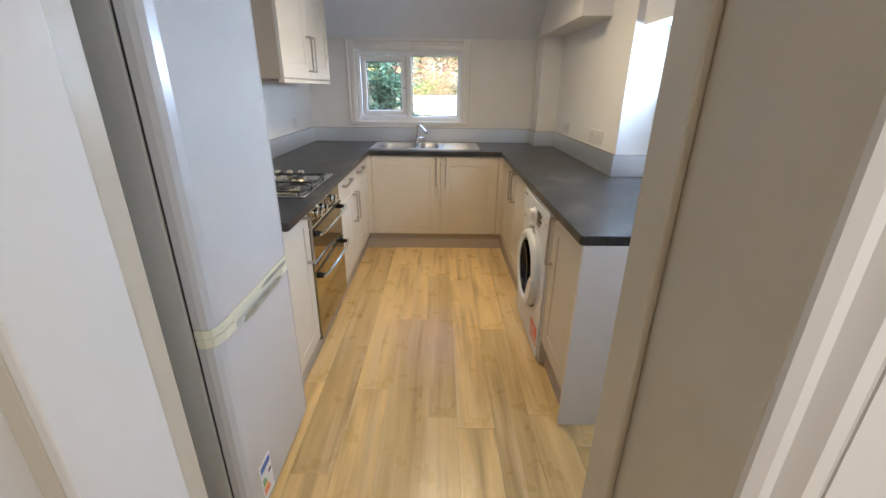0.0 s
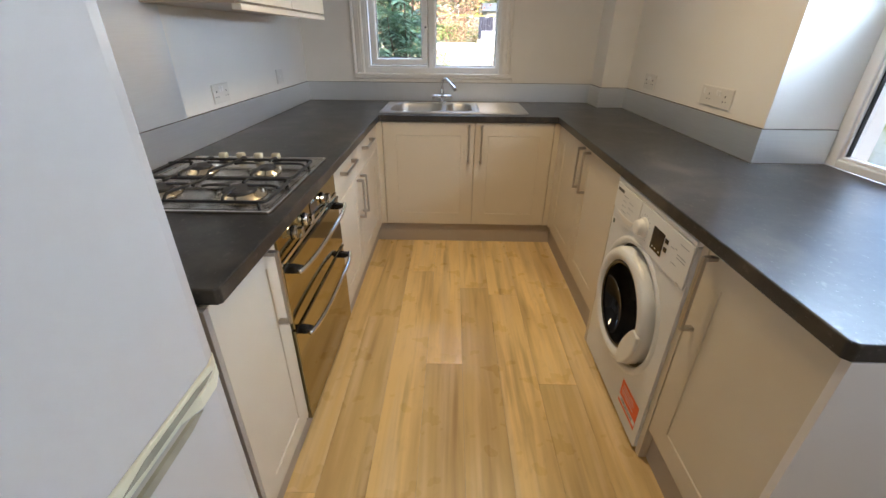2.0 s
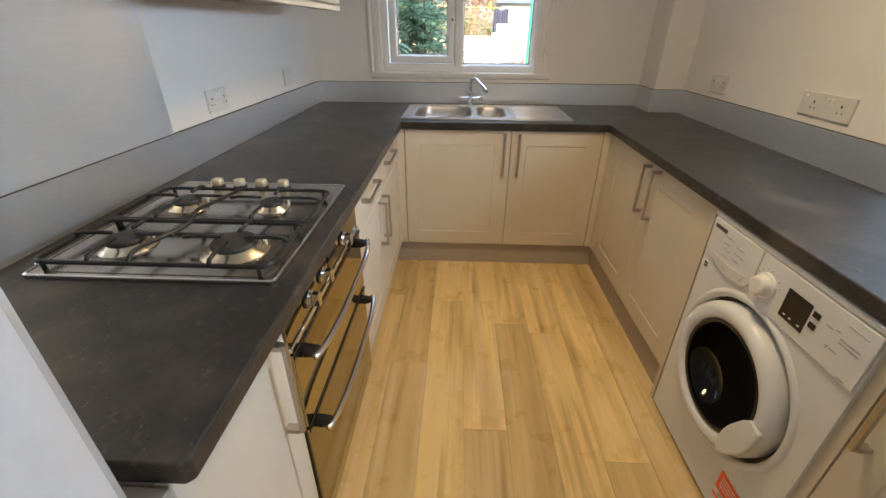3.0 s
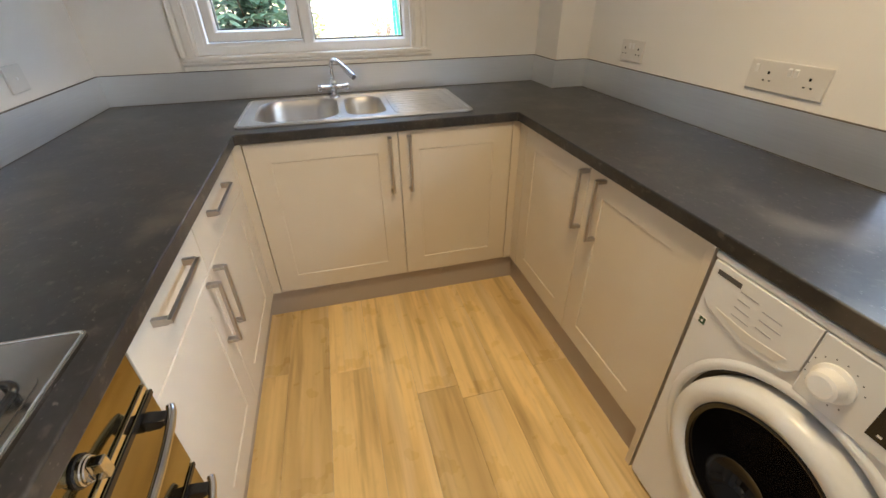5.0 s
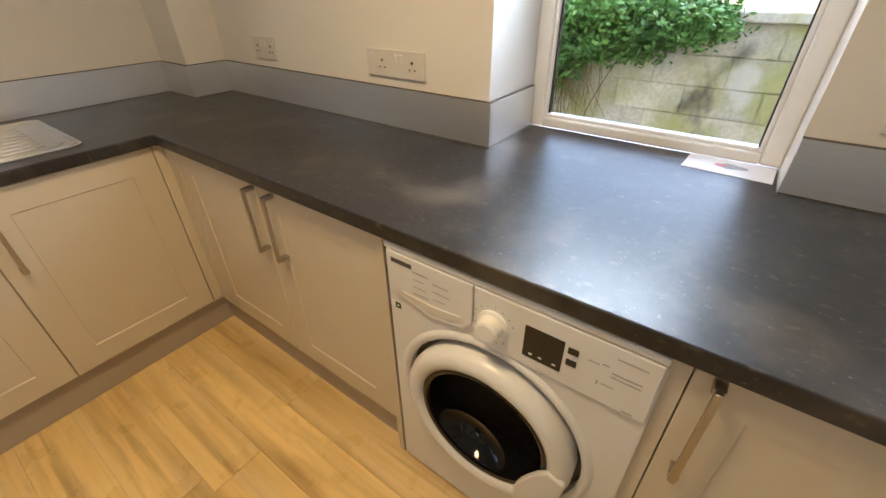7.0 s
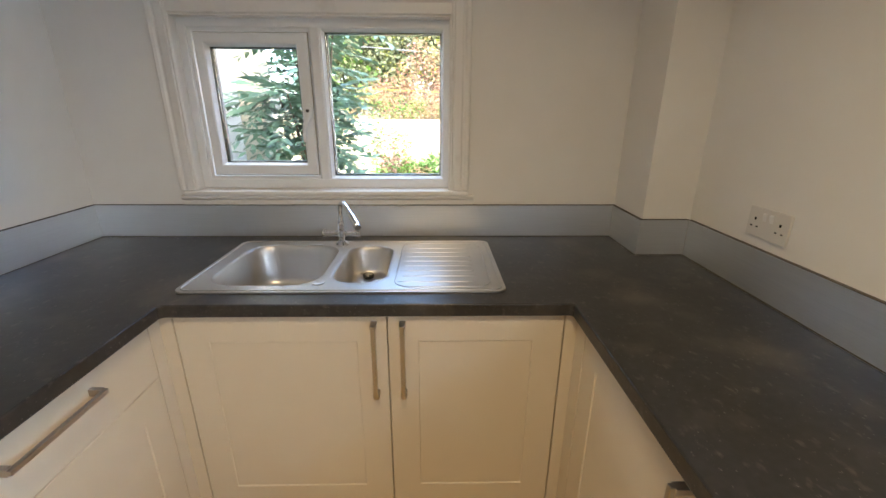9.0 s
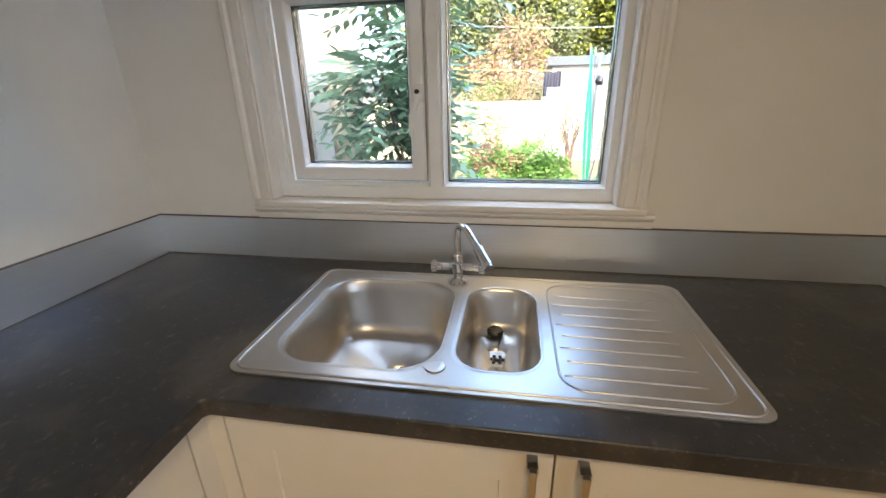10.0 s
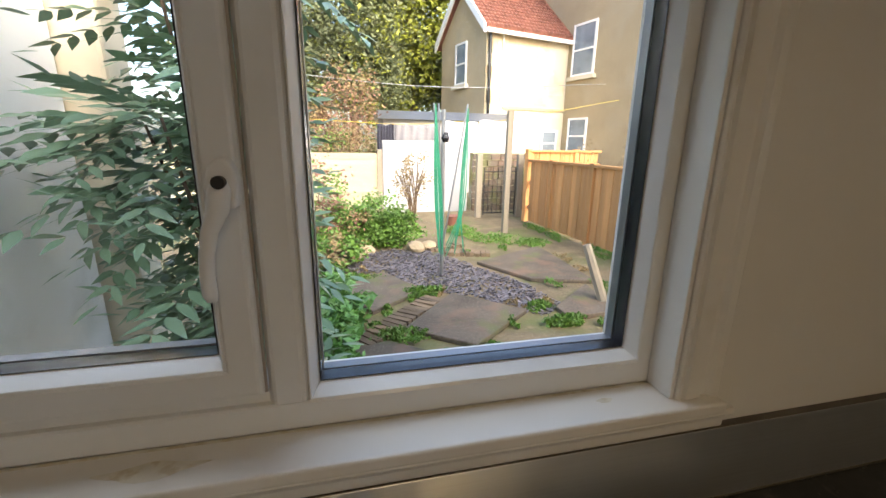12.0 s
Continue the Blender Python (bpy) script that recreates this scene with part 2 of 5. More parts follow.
def slab(outline, holes, z0, z1):
    """A slab with holes."""
    bm = bmesh.new()
    for z in (z0, z1):
        edges = []
        for loop in [outline, *holes]:
            vs = [bm.verts.new((x, y, z)) for x, y in loop]
            edges += [bm.edges.new((vs[i], vs[(i + 1) % len(vs)])) for i in range(len(vs))]
        bmesh.ops.triangle_fill(bm, use_beauty=True, use_dissolve=False, edges=edges)
    bm.verts.ensure_lookup_table()
    start, total = 0, sum(len(l) for l in [outline, *holes])
    for loop in [outline, *holes]:
        k = len(loop)
        for i in range(k):
            j = (i + 1) % k
            bm.faces.new([bm.verts[start + i], bm.verts[start + j], bm.verts[start + j + total], bm.verts[start + i + total]])
        start += k
    return bm


def loft(loops, close_end=True, close_start=False):
    bm = bmesh.new()
    rings = [[bm.verts.new(p) for p in loop] for loop in loops]
    for a, b in zip(rings, rings[1:]):
        for i in range(len(a)):
            j = (i + 1) % len(a)
            bm.faces.new((a[i], a[j], b[j], b[i]))
    if close_end:
        bm.faces.new(rings[-1])
    if close_start:
        bm.faces.new(rings[0])
    return bm


def turned(profile, axis="z", center=(0, 0, 0), n=24, close=True):
    """A turned body: profile rows of (radius, height along the axis)."""
    loops = []
    for r, h in profile:
        ring = []
        for i in range(n):
            t = 2 * math.pi * i / n
            c, s = r * math.cos(t), r * math.sin(t)
            p = {"z": (c, s, h), "y": (c, h, s), "x": (h, c, s)}[axis]
            ring.append(tuple(a + b for a, b in zip(p, center)))
        loops.append(ring)
    return loft(loops, close, close)


def tube(path, r, n=8, bm=None, taper=1.0):
    """A round bar along a path."""
    bm = bm or bmesh.new()
    path = [Vector(p) for p in path]
    up, rings = None, []
    for i, p in enumerate(path):
        d = (path[min(i + 1, len(path) - 1)] - path[max(i - 1, 0)]).normalized()
        if up is None:
            up = d.orthogonal().normalized()
        up = (up - d * up.dot(d)).normalized()
        side = d.cross(up)
        rr = r * (1 + (taper - 1) * i / max(len(path) - 1, 1))
        rings.append([bm.verts.new(p + rr * (math.cos(2 * math.pi * k / n) * up + math.sin(2 * math.pi * k / n) * side)) for k in range(n)])
    for a, b in zip(rings, rings[1:]):
        for k in range(n):
            bm.faces.new((a[k], a[(k + 1) % n], b[(k + 1) % n], b[k]))
    bm.faces.new(rings[0]), bm.faces.new(rings[-1])
    return bm


def smooth_path(pts, n=6):
    out = []
    P = [Vector(p) for p in pts]
    for i in range(len(P) - 1):
        a, b, c, d = P[max(i - 1, 0)], P[i], P[i + 1], P[min(i + 2, len(P) - 1)]
        for k in range(n):
            t = k / n
            out.append(0.5 * ((2 * b) + (c - a) * t + (2 * a - 5 * b + 4 * c - d) * t * t + (3 * b - a - 3 * c + d) * t ** 3))
    return out + [P[-1]]


def text_mesh(name, words, size, material, parent, m):
    cu = bpy.data.curves.new(name, "FONT")
    cu.body, cu.size, cu.align_x, cu.extrude = words, size, "CENTER", 0.0002
    tmp = new(name + "_curve", cu)
    me = bpy.data.meshes.new_from_object(tmp.evaluated_get(bpy.context.evaluated_depsgraph_get()))
    bpy.data.objects.remove(tmp)
    me.transform(m)
    me.materials.append(material)
    ob = new(name, me)
    ob.parent = parent
    return ob


FRONT = {"back": 0, "left": 90, "right": -90}


# ---- structure ----
def wall(name, bm, material=WALL, label=""):
    ob = part(name, bm, material)
    ob["kind"] = "structure"
    return ob


H = 2.75
part("floor", boxes((-1.6, 1.8, -2.2, 4.3, -0.15, -0.005)), PLINTH, kind="structure")
wall("wall_west", boxes((-1.5, -1.2, 0.2, 4.165, -0.005, H)))
# back wall with its window opening
WX0, WX1, WZ0, WZ1 = -0.758, 0.282, 1.110, 1.752
wall("wall_north", boxes((-1.5, WX0, 4.165, 4.300, -0.005, H), (WX1, 1.6, 4.165, 4.300, -0.005, H), (WX0, WX1, 4.165, 4.300, -0.005, WZ0 - 0.005), (WX0, WX1, 4.165, 4.300, WZ1, H)))
wall("pipe_boxing", boxes((0.975, 1.155, 3.92, 4.165, 0.87, 1.86)))
wall("ceiling_boxing", boxes((0.96, 1.155, 2.85, 4.165, 1.86, 2.7)))
# right wall with the side window
SY0, SY1, SZ0, SZ1 = 1.725, 2.476, 0.905, 1.76
wall("wall_east", boxes((1.155, 1.62, SY1, 4.165, -0.005, H), (1.28, 1.62, 1.29, SY0, -0.005, H), (1.28, 1.62, SY0, SY1, -0.005, 0.872), (1.20, 1.62, SY0, SY1, SZ1, H), (1.50, 1.80, -2.2, 1.29, -0.005, H)))
wall("wall_south", boxes((-1.5, -0.46, 0.22, 0.50, -0.005, H), (0.385, 1.5, 0.22, 0.50, -0.005, H), (-0.46, 0.385, 0.22, 0.50, 2.06, H)))
wall("hall_wall", boxes((-1.5, -1.2, -2.2, 0.22, -0.005, H), (-1.5, 1.5, -2.35, -2.2, -0.005, H)))
part("ceiling", prism([(-2.4, 2.62), (-2.4, 2.42), (3.35, 2.42), (4.165, 1.85), (4.32, 1.74), (4.32, 2.62)], "x", -1.5, 1.8), CEIL, kind="structure")
# door lining, stops and architraves of the kitchen doorway
lin = thing("door_frame", (0, 0, 0), "", "")
lin["kind"] = "structure"
part("lining", boxes((-0.46, -0.430, 0.285, 0.530, 0, 2.03), (0.370, 0.385, 0.190, 0.477, 0, 2.03), (-0.46, 0.385, 0.215, 0.53, 2.03, 2.06)), JAMB, lin, bevel=0.003)
part("stop", boxes((-0.430, -0.412, 0.285, 0.462, 0, 2.03)), WALL, lin, bevel=0.004)
part("stop", boxes((0.356, 0.370, 0.392, 0.477, 0, 2.03)), JAMB, lin, bevel=0.004)
for s, x in ((-1, -0.43), (1, 0.371)):
    pr = [(0.0, 0.195), (0.0, 0.184), (0.010, 0.176), (0.018, 0.184), (0.030, 0.184), (0.040, 0.166), (0.055, 0.166), (0.062, 0.187), (0.072, 0.176), (0.078, 0.195)]
    part("architrave", prism([(x + s * a, b) for a, b in pr], "z", 0, 2.10), TRIM, lin)
part("hall_side_panel", boxes((-1.2, -0.51, 0.190, 0.218, 0, 2.5), (0.452, 1.5, 0.180, 0.218, 0, 2.5)), WALL, lin)
# upstands
for name, rows in (("upstand_north", [(-1.2, 0.975, 4.153, 4.165, 0.912, 1.046)]), ("upstand_west", [(-1.2, -1.188, 1.42, 4.153, 0.912, 1.046)]),
                   ("upstand_boxing", [(0.963, 0.975, 3.908, 4.153, 0.912, 1.046), (0.975, 1.143, 3.908, 3.92, 0.912, 1.046)]),
                   ("upstand_east", [(1.143, 1.155, 2.464, 3.908, 0.912, 1.046)]), ("upstand_reveal", [(1.155, 1.44, 2.464, 2.476, 0.912, 1.046)]),
                   ("upstand_east_end", [(1.268, 1.28, 1.34, 1.725, 0.912, 1.046)])):
    up = tagged(part(name, boxes(*rows), ALU, bevel=0.001, segments=1), "brushed aluminium-look laminate upstand along the worktop", "upstand")
    part("top_edge", boxes(*[(x0, x1, y0, y1, 1.0462, 1.0480) for x0, x1, y0, y1, z0, z1 in rows]), EDGE, up, "thin dark brown edging")
    part("sealant", boxes(*[(x0 - 0.0025 * (x1 - x0 < 0.02), x1 + 0.0025 * (name == "upstand_west"), y0 - 0.0025 * (y1 - y0 < 0.02), y1, 0.9112, 0.9135) for x0, x1, y0, y1, z0, z1 in rows]), EDGE, up, "thin dark sealant line")
tagged(part("splashback", boxes((-1.199, -1.192, 1.75, 2.548, 1.048, 2.02)), SPLASH, bevel=0.001, segments=1), "tall brushed metal splashback panel behind the gas hob", "splashback")
# skirting and outer door at the side
part("baseboard", boxes((1.235, 1.385, 1.268, 1.286, 0, 0.075), (1.215, 1.235, 1.272, 1.335, 0, 0.075)), TRIM, kind="structure", bevel=0.006)
part("baseboard", boxes((0.44, 1.36, 0.50, 0.515, 0, 0.10), (-1.2, -0.5, 0.50, 0.515, 0, 0.10)), TRIM, kind="structure", bevel=0.005)
part("wall_return", boxes((1.235, 1.499, 1.286, 1.330, 0, H)), WALL, kind="structure")
door = thing("door_1", (0, 0, 0), "", "")
door["kind"] = "structure"
part("door_frame", boxes((1.385, 1.44, 1.20, 1.284, 0, 2.05), (1.40, 1.44, 0.40, 0.46, 0, 2.05), (1.40, 1.44, 0.46, 1.20, 2.0, 2.05)), TRIM, door, bevel=0.004)
part("door_leaf", boxes((1.41, 1.45, 0.462, 1.198, 0.01, 1.998)), PVC, door, bevel=0.004)
part("strike_plate", boxes((1.381, 1.385, 1.235, 1.255, 0.49, 0.56)), STEEL, door)
part("threshold", boxes((1.385, 1.50, 0.46, 1.20, 0, 0.02)), STEEL, door)


# ---- windows ----
w1 = thing("window_1", (0, 0, 0), "", "")
w1["kind"] = "structure"
Y = 4.200


def frame_ring(x0, x1, z0, z1, profile):
    """A mitred frame: profile rows of (inset from the edge, y), going round the section."""
    return loft([[(x0 + i, y, z0 + i), (x1 - i, y, z0 + i), (x1 - i, y, z1 - i), (x0 + i, y, z1 - i)] for i, y in profile + profile[:1]], False)


# the outer frame has a flat face, then a step down to the bead line
part("window_frame", frame_ring(WX0, WX1, WZ0, WZ1, [(0, Y + 0.07), (0, Y + 0.001), (0.002, Y), (0.034, Y), (0.037, Y + 0.002), (0.037, Y + 0.07)]), PVC, w1, bevel=0.0)
part("mullion", prism([(-0.268, Y + 0.07), (-0.268, Y + 0.010), (-0.262, Y + 0.001), (-0.258, Y - 0.001), (-0.230, Y - 0.001), (-0.225, Y + 0.001), (-0.2215, Y + 0.006), (-0.2215, Y + 0.07)], "z", 1.147, 1.715), PVC, w1, bevel=0.001)
part("mullion_joint", prism([(-0.258, 1.147), (-0.244, 1.130), (-0.230, 1.147)], "y", Y - 0.001, Y + 0.002), PVC, w1)
part("rebate", boxes((-0.721, -0.268, Y + 0.010, Y + 0.07, 1.147, 1.160), (-0.721, -0.268, Y + 0.010, Y + 0.07, 1.702, 1.715), (-0.721, -0.708, Y + 0.010, Y + 0.07, 1.160, 1.702)), PVC, w1)
SX0, SX1, SZ0, SZ1S = -0.694, -0.271, 1.167, 1.696
sash = part("sash", frame_ring(SX0, SX1, SZ0, SZ1S, [(0, Y + 0.02), (0, Y - 0.004), (0.003, Y - 0.009), (0.006, Y - 0.010), (0.033, Y - 0.010), (0.036, Y - 0.008), (0.036, Y + 0.05)]), PVC, w1)
part("sash_bead", frame_ring(SX0 + 0.0362, SX1 - 0.0362, SZ0 + 0.0362, SZ1S - 0.0362, [(0, Y + 0.02), (0, Y - 0.009), (0.0015, Y - 0.011), (0.003, Y - 0.010), (0.0045, Y - 0.006), (0.011, Y + 0.012), (0.013, Y + 0.02)]), PVC, sash)
part("sash_gasket", frame_ring(SX0 + 0.0472, SX1 - 0.0472, SZ0 + 0.0472, SZ1S - 0.0472, [(0, Y + 0.034), (0, Y + 0.013), (0.0018, Y + 0.012), (0.003, Y + 0.022), (0.003, Y + 0.034)]), WETGASKET, sash, "black rubber glazing gasket")
part("sash_seal", frame_ring(SX0 - 0.0035, SX1 + 0.0028, SZ0 - 0.003, SZ1S + 0.003, [(0, Y + 0.009), (0, Y + 0.004), (0.0034, Y + 0.003), (0.0034, Y + 0.009)]), CARCASS, w1, "grey perished seal round the opening sash")
part("glazing_bead", frame_ring(-0.2212, 0.2478, 1.1472, 1.7148, [(0, Y + 0.03), (0, Y + 0.001), (0.0015, Y - 0.001), (0.003, Y), (0.0045, Y + 0.004), (0.0115, Y + 0.022), (0.0135, Y + 0.03)]), PVC, w1)
part("gasket", frame_ring(-0.2090, 0.2356, 1.1594, 1.7026, [(0, Y + 0.044), (0, Y + 0.023), (0.0018, Y + 0.022), (0.003, Y + 0.032), (0.003, Y + 0.044)]), WETGASKET, w1, "black rubber glazing gasket")
part("spacer_bar", frame_ring(-0.210, 0.2366, 1.1584, 1.7036, [(0, Y + 0.062), (0, Y + 0.046), (0.005, Y + 0.046), (0.005, Y + 0.062)]), GREYSPACER, w1, "grey metal spacer between the panes")
part("spacer_bar", frame_ring(-0.6475, -0.3175, 1.2135, 1.6495, [(0, Y + 0.052), (0, Y + 0.036), (0.005, Y + 0.036), (0.005, Y + 0.052)]), GREYSPACER, w1, "grey metal spacer between the panes")
part("rebate_back", frame_ring(-0.2210, 0.2476, 1.1474, 1.7146, [(0, Y + 0.07), (0, Y + 0.0625), (0.014, Y + 0.0625), (0.014, Y + 0.07)]), PVC, w1)
for a, b, c, d, y in ((-0.6470, -0.3180, 1.2142, 1.6488, Y + 0.0345), (-0.2090, 0.2356, 1.1594, 1.7026, Y + 0.0445)):
    p = part("pane", boxes((a, b, y, y + 0.001, c, d)), GLASS, w1, "clear double-glazed pane")
    p.visible_shadow = False
hd = part("handle", prism([(-0.296, 1.392), (-0.272, 1.392), (-0.268, 1.410), (-0.270, 1.428), (-0.276, 1.440), (-0.284, 1.443), (-0.293, 1.436), (-0.300, 1.415)], "y", Y - 0.034, Y - 0.008), PVC, w1, "white upvc window handle with a dark key lock", bevel=0.005, segments=3)
part("lever", loft([[(cx + r * 1.0 * math.cos(t), cy + r * 0.75 * math.sin(t), z) for t in [2 * math.pi * i / 12 for i in range(12)]] for cx, cy, z, r in ((-0.284, Y - 0.030, 1.425, 0.006), (-0.285, Y - 0.034, 1.412, 0.011), (-0.288, Y - 0.037, 1.390, 0.011), (-0.296, Y - 0.040, 1.372, 0.0085), (-0.301, Y - 0.041, 1.350, 0.0075), (-0.303, Y - 0.041, 1.325, 0.0075), (-0.303, Y - 0.040, 1.308, 0.0075), (-0.302, Y - 0.039, 1.300, 0.005))], True, True), PVC, hd, smooth=True)
part("lock", turned([(0.0062, Y - 0.0445), (0.0062, Y - 0.036)], "y", (-0.283, 0, 1.419), 14), GASKET, hd, "dark key lock")
# inner reveal boards, sill and mouldings
part("window_sill", boxes((-0.800, 0.345, 4.128, 4.199, 1.092, 1.110)), TRIM, w1, "white painted timber sill with worn yellowed spots", bevel=0.004, segments=3)
part("sill_stain", boxes((-0.748, 0.262, 4.194, 4.1985, 1.1101, 1.1104)), STAIN, w1, "yellowed dirt line along the back of the sill")
part("sill_stain", slab([(-0.385 + 0.052 * math.cos(t) * (1 + 0.25 * math.sin(3 * t)), 4.162 + 0.012 * math.sin(t) * (1 + 0.3 * math.cos(4 * t))) for t in [2 * math.pi * i / 22 for i in range(22)]], [], 1.1101, 1.1103), STAIN, w1, "yellowed worn patch on the sill")
part("sill_stain", slab([(0.176 + 0.012 * math.cos(t) * (1 + 0.2 * math.sin(3 * t)), 4.170 + 0.005 * math.sin(t)) for t in [2 * math.pi * i / 14 for i in range(14)]], [], 1.1101, 1.1103), STAIN, w1, "yellowed worn patch on the sill")


def moulding(x, s):
    """Upright casing in section, from the reveal outwards."""
    return prism([(x + s * i, y) for i, y in ((0, 4.1645), (0, 4.150), (0.003, 4.147), (0.006, 4.147), (0.008, 4.151), (0.011, 4.151), (0.014, 4.146), (0.040, 4.148), (0.046, 4.153), (0.052, 4.153), (0.058, 4.147), (0.068, 4.145), (0.074, 4.149), (0.077, 4.1645))], "z", 1.1105, 1.83)


part("casing", moulding(0.275, 1), TRIM, w1)
part("casing", moulding(-0.752, -1), TRIM, w1)
part("casing", prism([(4.1645, 1.753), (4.150, 1.753), (4.147, 1.757), (4.148, 1.790), (4.153, 1.798), (4.147, 1.806), (4.145, 1.818), (4.1645, 1.830)], "x", -0.7515, 0.2745), TRIM, w1)
part("apron", prism([(4.1645, 1.0915), (4.138, 1.0915), (4.136, 1.084), (4.140, 1.076), (4.150, 1.070), (4.152, 1.052), (4.154, 1.049), (4.1645, 1.049)], "x", -0.82, 0.37), TRIM, w1, "moulded apron under the sill")
part("reveal_board", boxes((0.2670, 0.2745, 4.152, 4.199, 1.1105, 1.752), (-0.7575, -0.7500, 4.152, 4.199, 1.1105, 1.752), (-0.7500, 0.2670, 4.152, 4.199, 1.7445, 1.752)), TRIM, w1, "white painted timber reveal", bevel=0.002)

w2 = thing("window_2", (0, 0, 0), "", "")
w2["kind"] = "structure"
X = 1.445
part("window_frame", boxes((X, X + 0.07, SY0, SY0 + 0.05, 0.912, SZ1), (X, X + 0.07, SY1 - 0.05, SY1, 0.912, SZ1), (X, X + 0.07, SY0 + 0.05, SY1 - 0.05, 0.912, 0.945), (X, X + 0.07, SY0 + 0.05, SY1 - 0.05, 1.705, SZ1), (X, X + 0.07, SY0 + 0.05, SY1 - 0.05, 1.372, 1.425)), PVC, w2, bevel=0.006)
part("glazing_bead", boxes((X + 0.01, X + 0.03, SY0 + 0.05, SY0 + 0.062, 0.945, 1.372), (X + 0.01, X + 0.03, SY1 - 0.062, SY1 - 0.05, 0.945, 1.372), (X + 0.01, X + 0.03, SY0 + 0.062, SY1 - 0.062, 0.945, 0.956), (X + 0.01, X + 0.03, SY0 + 0.062, SY1 - 0.062, 1.361, 1.372)), PVC, w2, bevel=0.003)
part("gasket", boxes((X + 0.02, X + 0.034, SY1 - 0.068, SY1 - 0.062, 0.956, 1.361), (X + 0.02, X + 0.034, SY0 + 0.062, SY0 + 0.066, 0.956, 1.361), (X, X + 0.02, SY1 - 0.104, SY1 - 0.098, 1.475, 1.665)), GASKET, w2)
part("vent_sash", boxes((X - 0.015, X + 0.04, SY0 + 0.052, SY0 + 0.098, 1.427, 1.703), (X - 0.015, X + 0.04, SY1 - 0.098, SY1 - 0.052, 1.427, 1.703), (X - 0.015, X + 0.04, SY0 + 0.098, SY1 - 0.098, 1.427, 1.472), (X - 0.015, X + 0.04, SY0 + 0.098, SY1 - 0.098, 1.66, 1.703)), PVC, w2, bevel=0.008, segments=3)
h2 = part("handle", boxes((X - 0.045, X - 0.015, 2.06, 2.12, 1.435, 1.462)), PVC, w2, bevel=0.006, segments=3)
part("lever", boxes((X - 0.055, X - 0.038, 2.04, 2.17, 1.438, 1.456)), PVC, h2, bevel=0.006, segments=3)
for c, d, e in ((0.956, 1.361, 0.062), (1.472, 1.66, 0.098)):
    p = part("pane", boxes((X + 0.034, X + 0.038, SY0 + e, SY1 - e, c, d)), GLASS, w2, "clear double-glazed pane")
    p.visible_shadow = False


# ---- kitchen units ----
def handle(parent, x, z0, z1, horizontal=False, y=0.0, label=""):
    """Square bar handle on two feet, standing off the face at y."""
    if horizontal:
        x0, x1, zc = z0, z1, x
        bm = boxes((x0, x1, y - 0.038, y - 0.028, zc - 0.006, zc + 0.006), (x0, x0 + 0.012, y - 0.030, y, zc - 0.009, zc + 0.009), (x1 - 0.012, x1, y - 0.030, y, zc - 0.009, zc + 0.009))
    else:
        bm = boxes((x - 0.006, x + 0.006, y - 0.038, y - 0.028, z0, z1), (x - 0.009, x + 0.009, y - 0.030, y, z0, z0 + 0.012), (x - 0.009, x + 0.009, y - 0.030, y, z1 - 0.012, z1))
    return part("handle", bm, NICKEL, parent, label or "satin nickel bar handle", bevel=0.0015)


def shaker(name, parent, x0, x1, z0, z1, rail=0.088, material=None):
    """A framed front, 20 mm thick, with a shallow sunk field; a plain one where there is no room."""
    bm = bmesh.new()
    y0, y1, g = 0.0, 0.02, 0.0015
    x0, x1, z0, z1 = x0 + g, x1 - g, z0 + g, z1 - g
    if rail and x1 - x0 > 2.4 * rail and z1 - z0 > 2.4 * rail:
        a, b, c, d = x0 + rail, x1 - rail, z0 + rail * 0.95, z1 - rail * 0.95
        rings = [[(x0, z0, y1), (x1, z0, y1), (x1, z1, y1), (x0, z1, y1)], [(x0, z0, y0 + 0.002), (x1, z0, y0 + 0.002), (x1, z1, y0 + 0.002), (x0, z1, y0 + 0.002)],
                 [(x0 + 0.002, z0 + 0.002, y0), (x1 - 0.002, z0 + 0.002, y0), (x1 - 0.002, z1 - 0.002, y0), (x0 + 0.002, z1 - 0.002, y0)],
                 [(a, c, y0), (b, c, y0), (b, d, y0), (a, d, y0)], [(a + 0.002, c + 0.003, y0 + 0.0035), (b - 0.002, c + 0.003, y0 + 0.0035), (b - 0.002, d - 0.003, y0 + 0.0035), (a + 0.002, d - 0.003, y0 + 0.0035)]]
        bm.free()
        bm = loft([[(x, y, z) for x, z, y in r] for r in rings], True, True)
        return part(name, bm, material or CREAM, parent)
    return part(name, boxes((x0, x1, y0, y1, z0, z1)), material or CREAM, parent, bevel=0.002)


def cabinet(name, m, width, label, depth=0.54, z0=0.15, z1=0.868, group="base units under the worktop"):
    c = thing(name, m, label, "kitchen cabinet", group)
    part("carcass", boxes((0.001, width - 0.001, 0.021, depth, z0, z1 if name != "sink_cabinet" else 0.72)), CARCASS, c)
    return c


def at(side, x, y, z=0.0):
    return pose(x, y, z, 0, 0, FRONT[side])


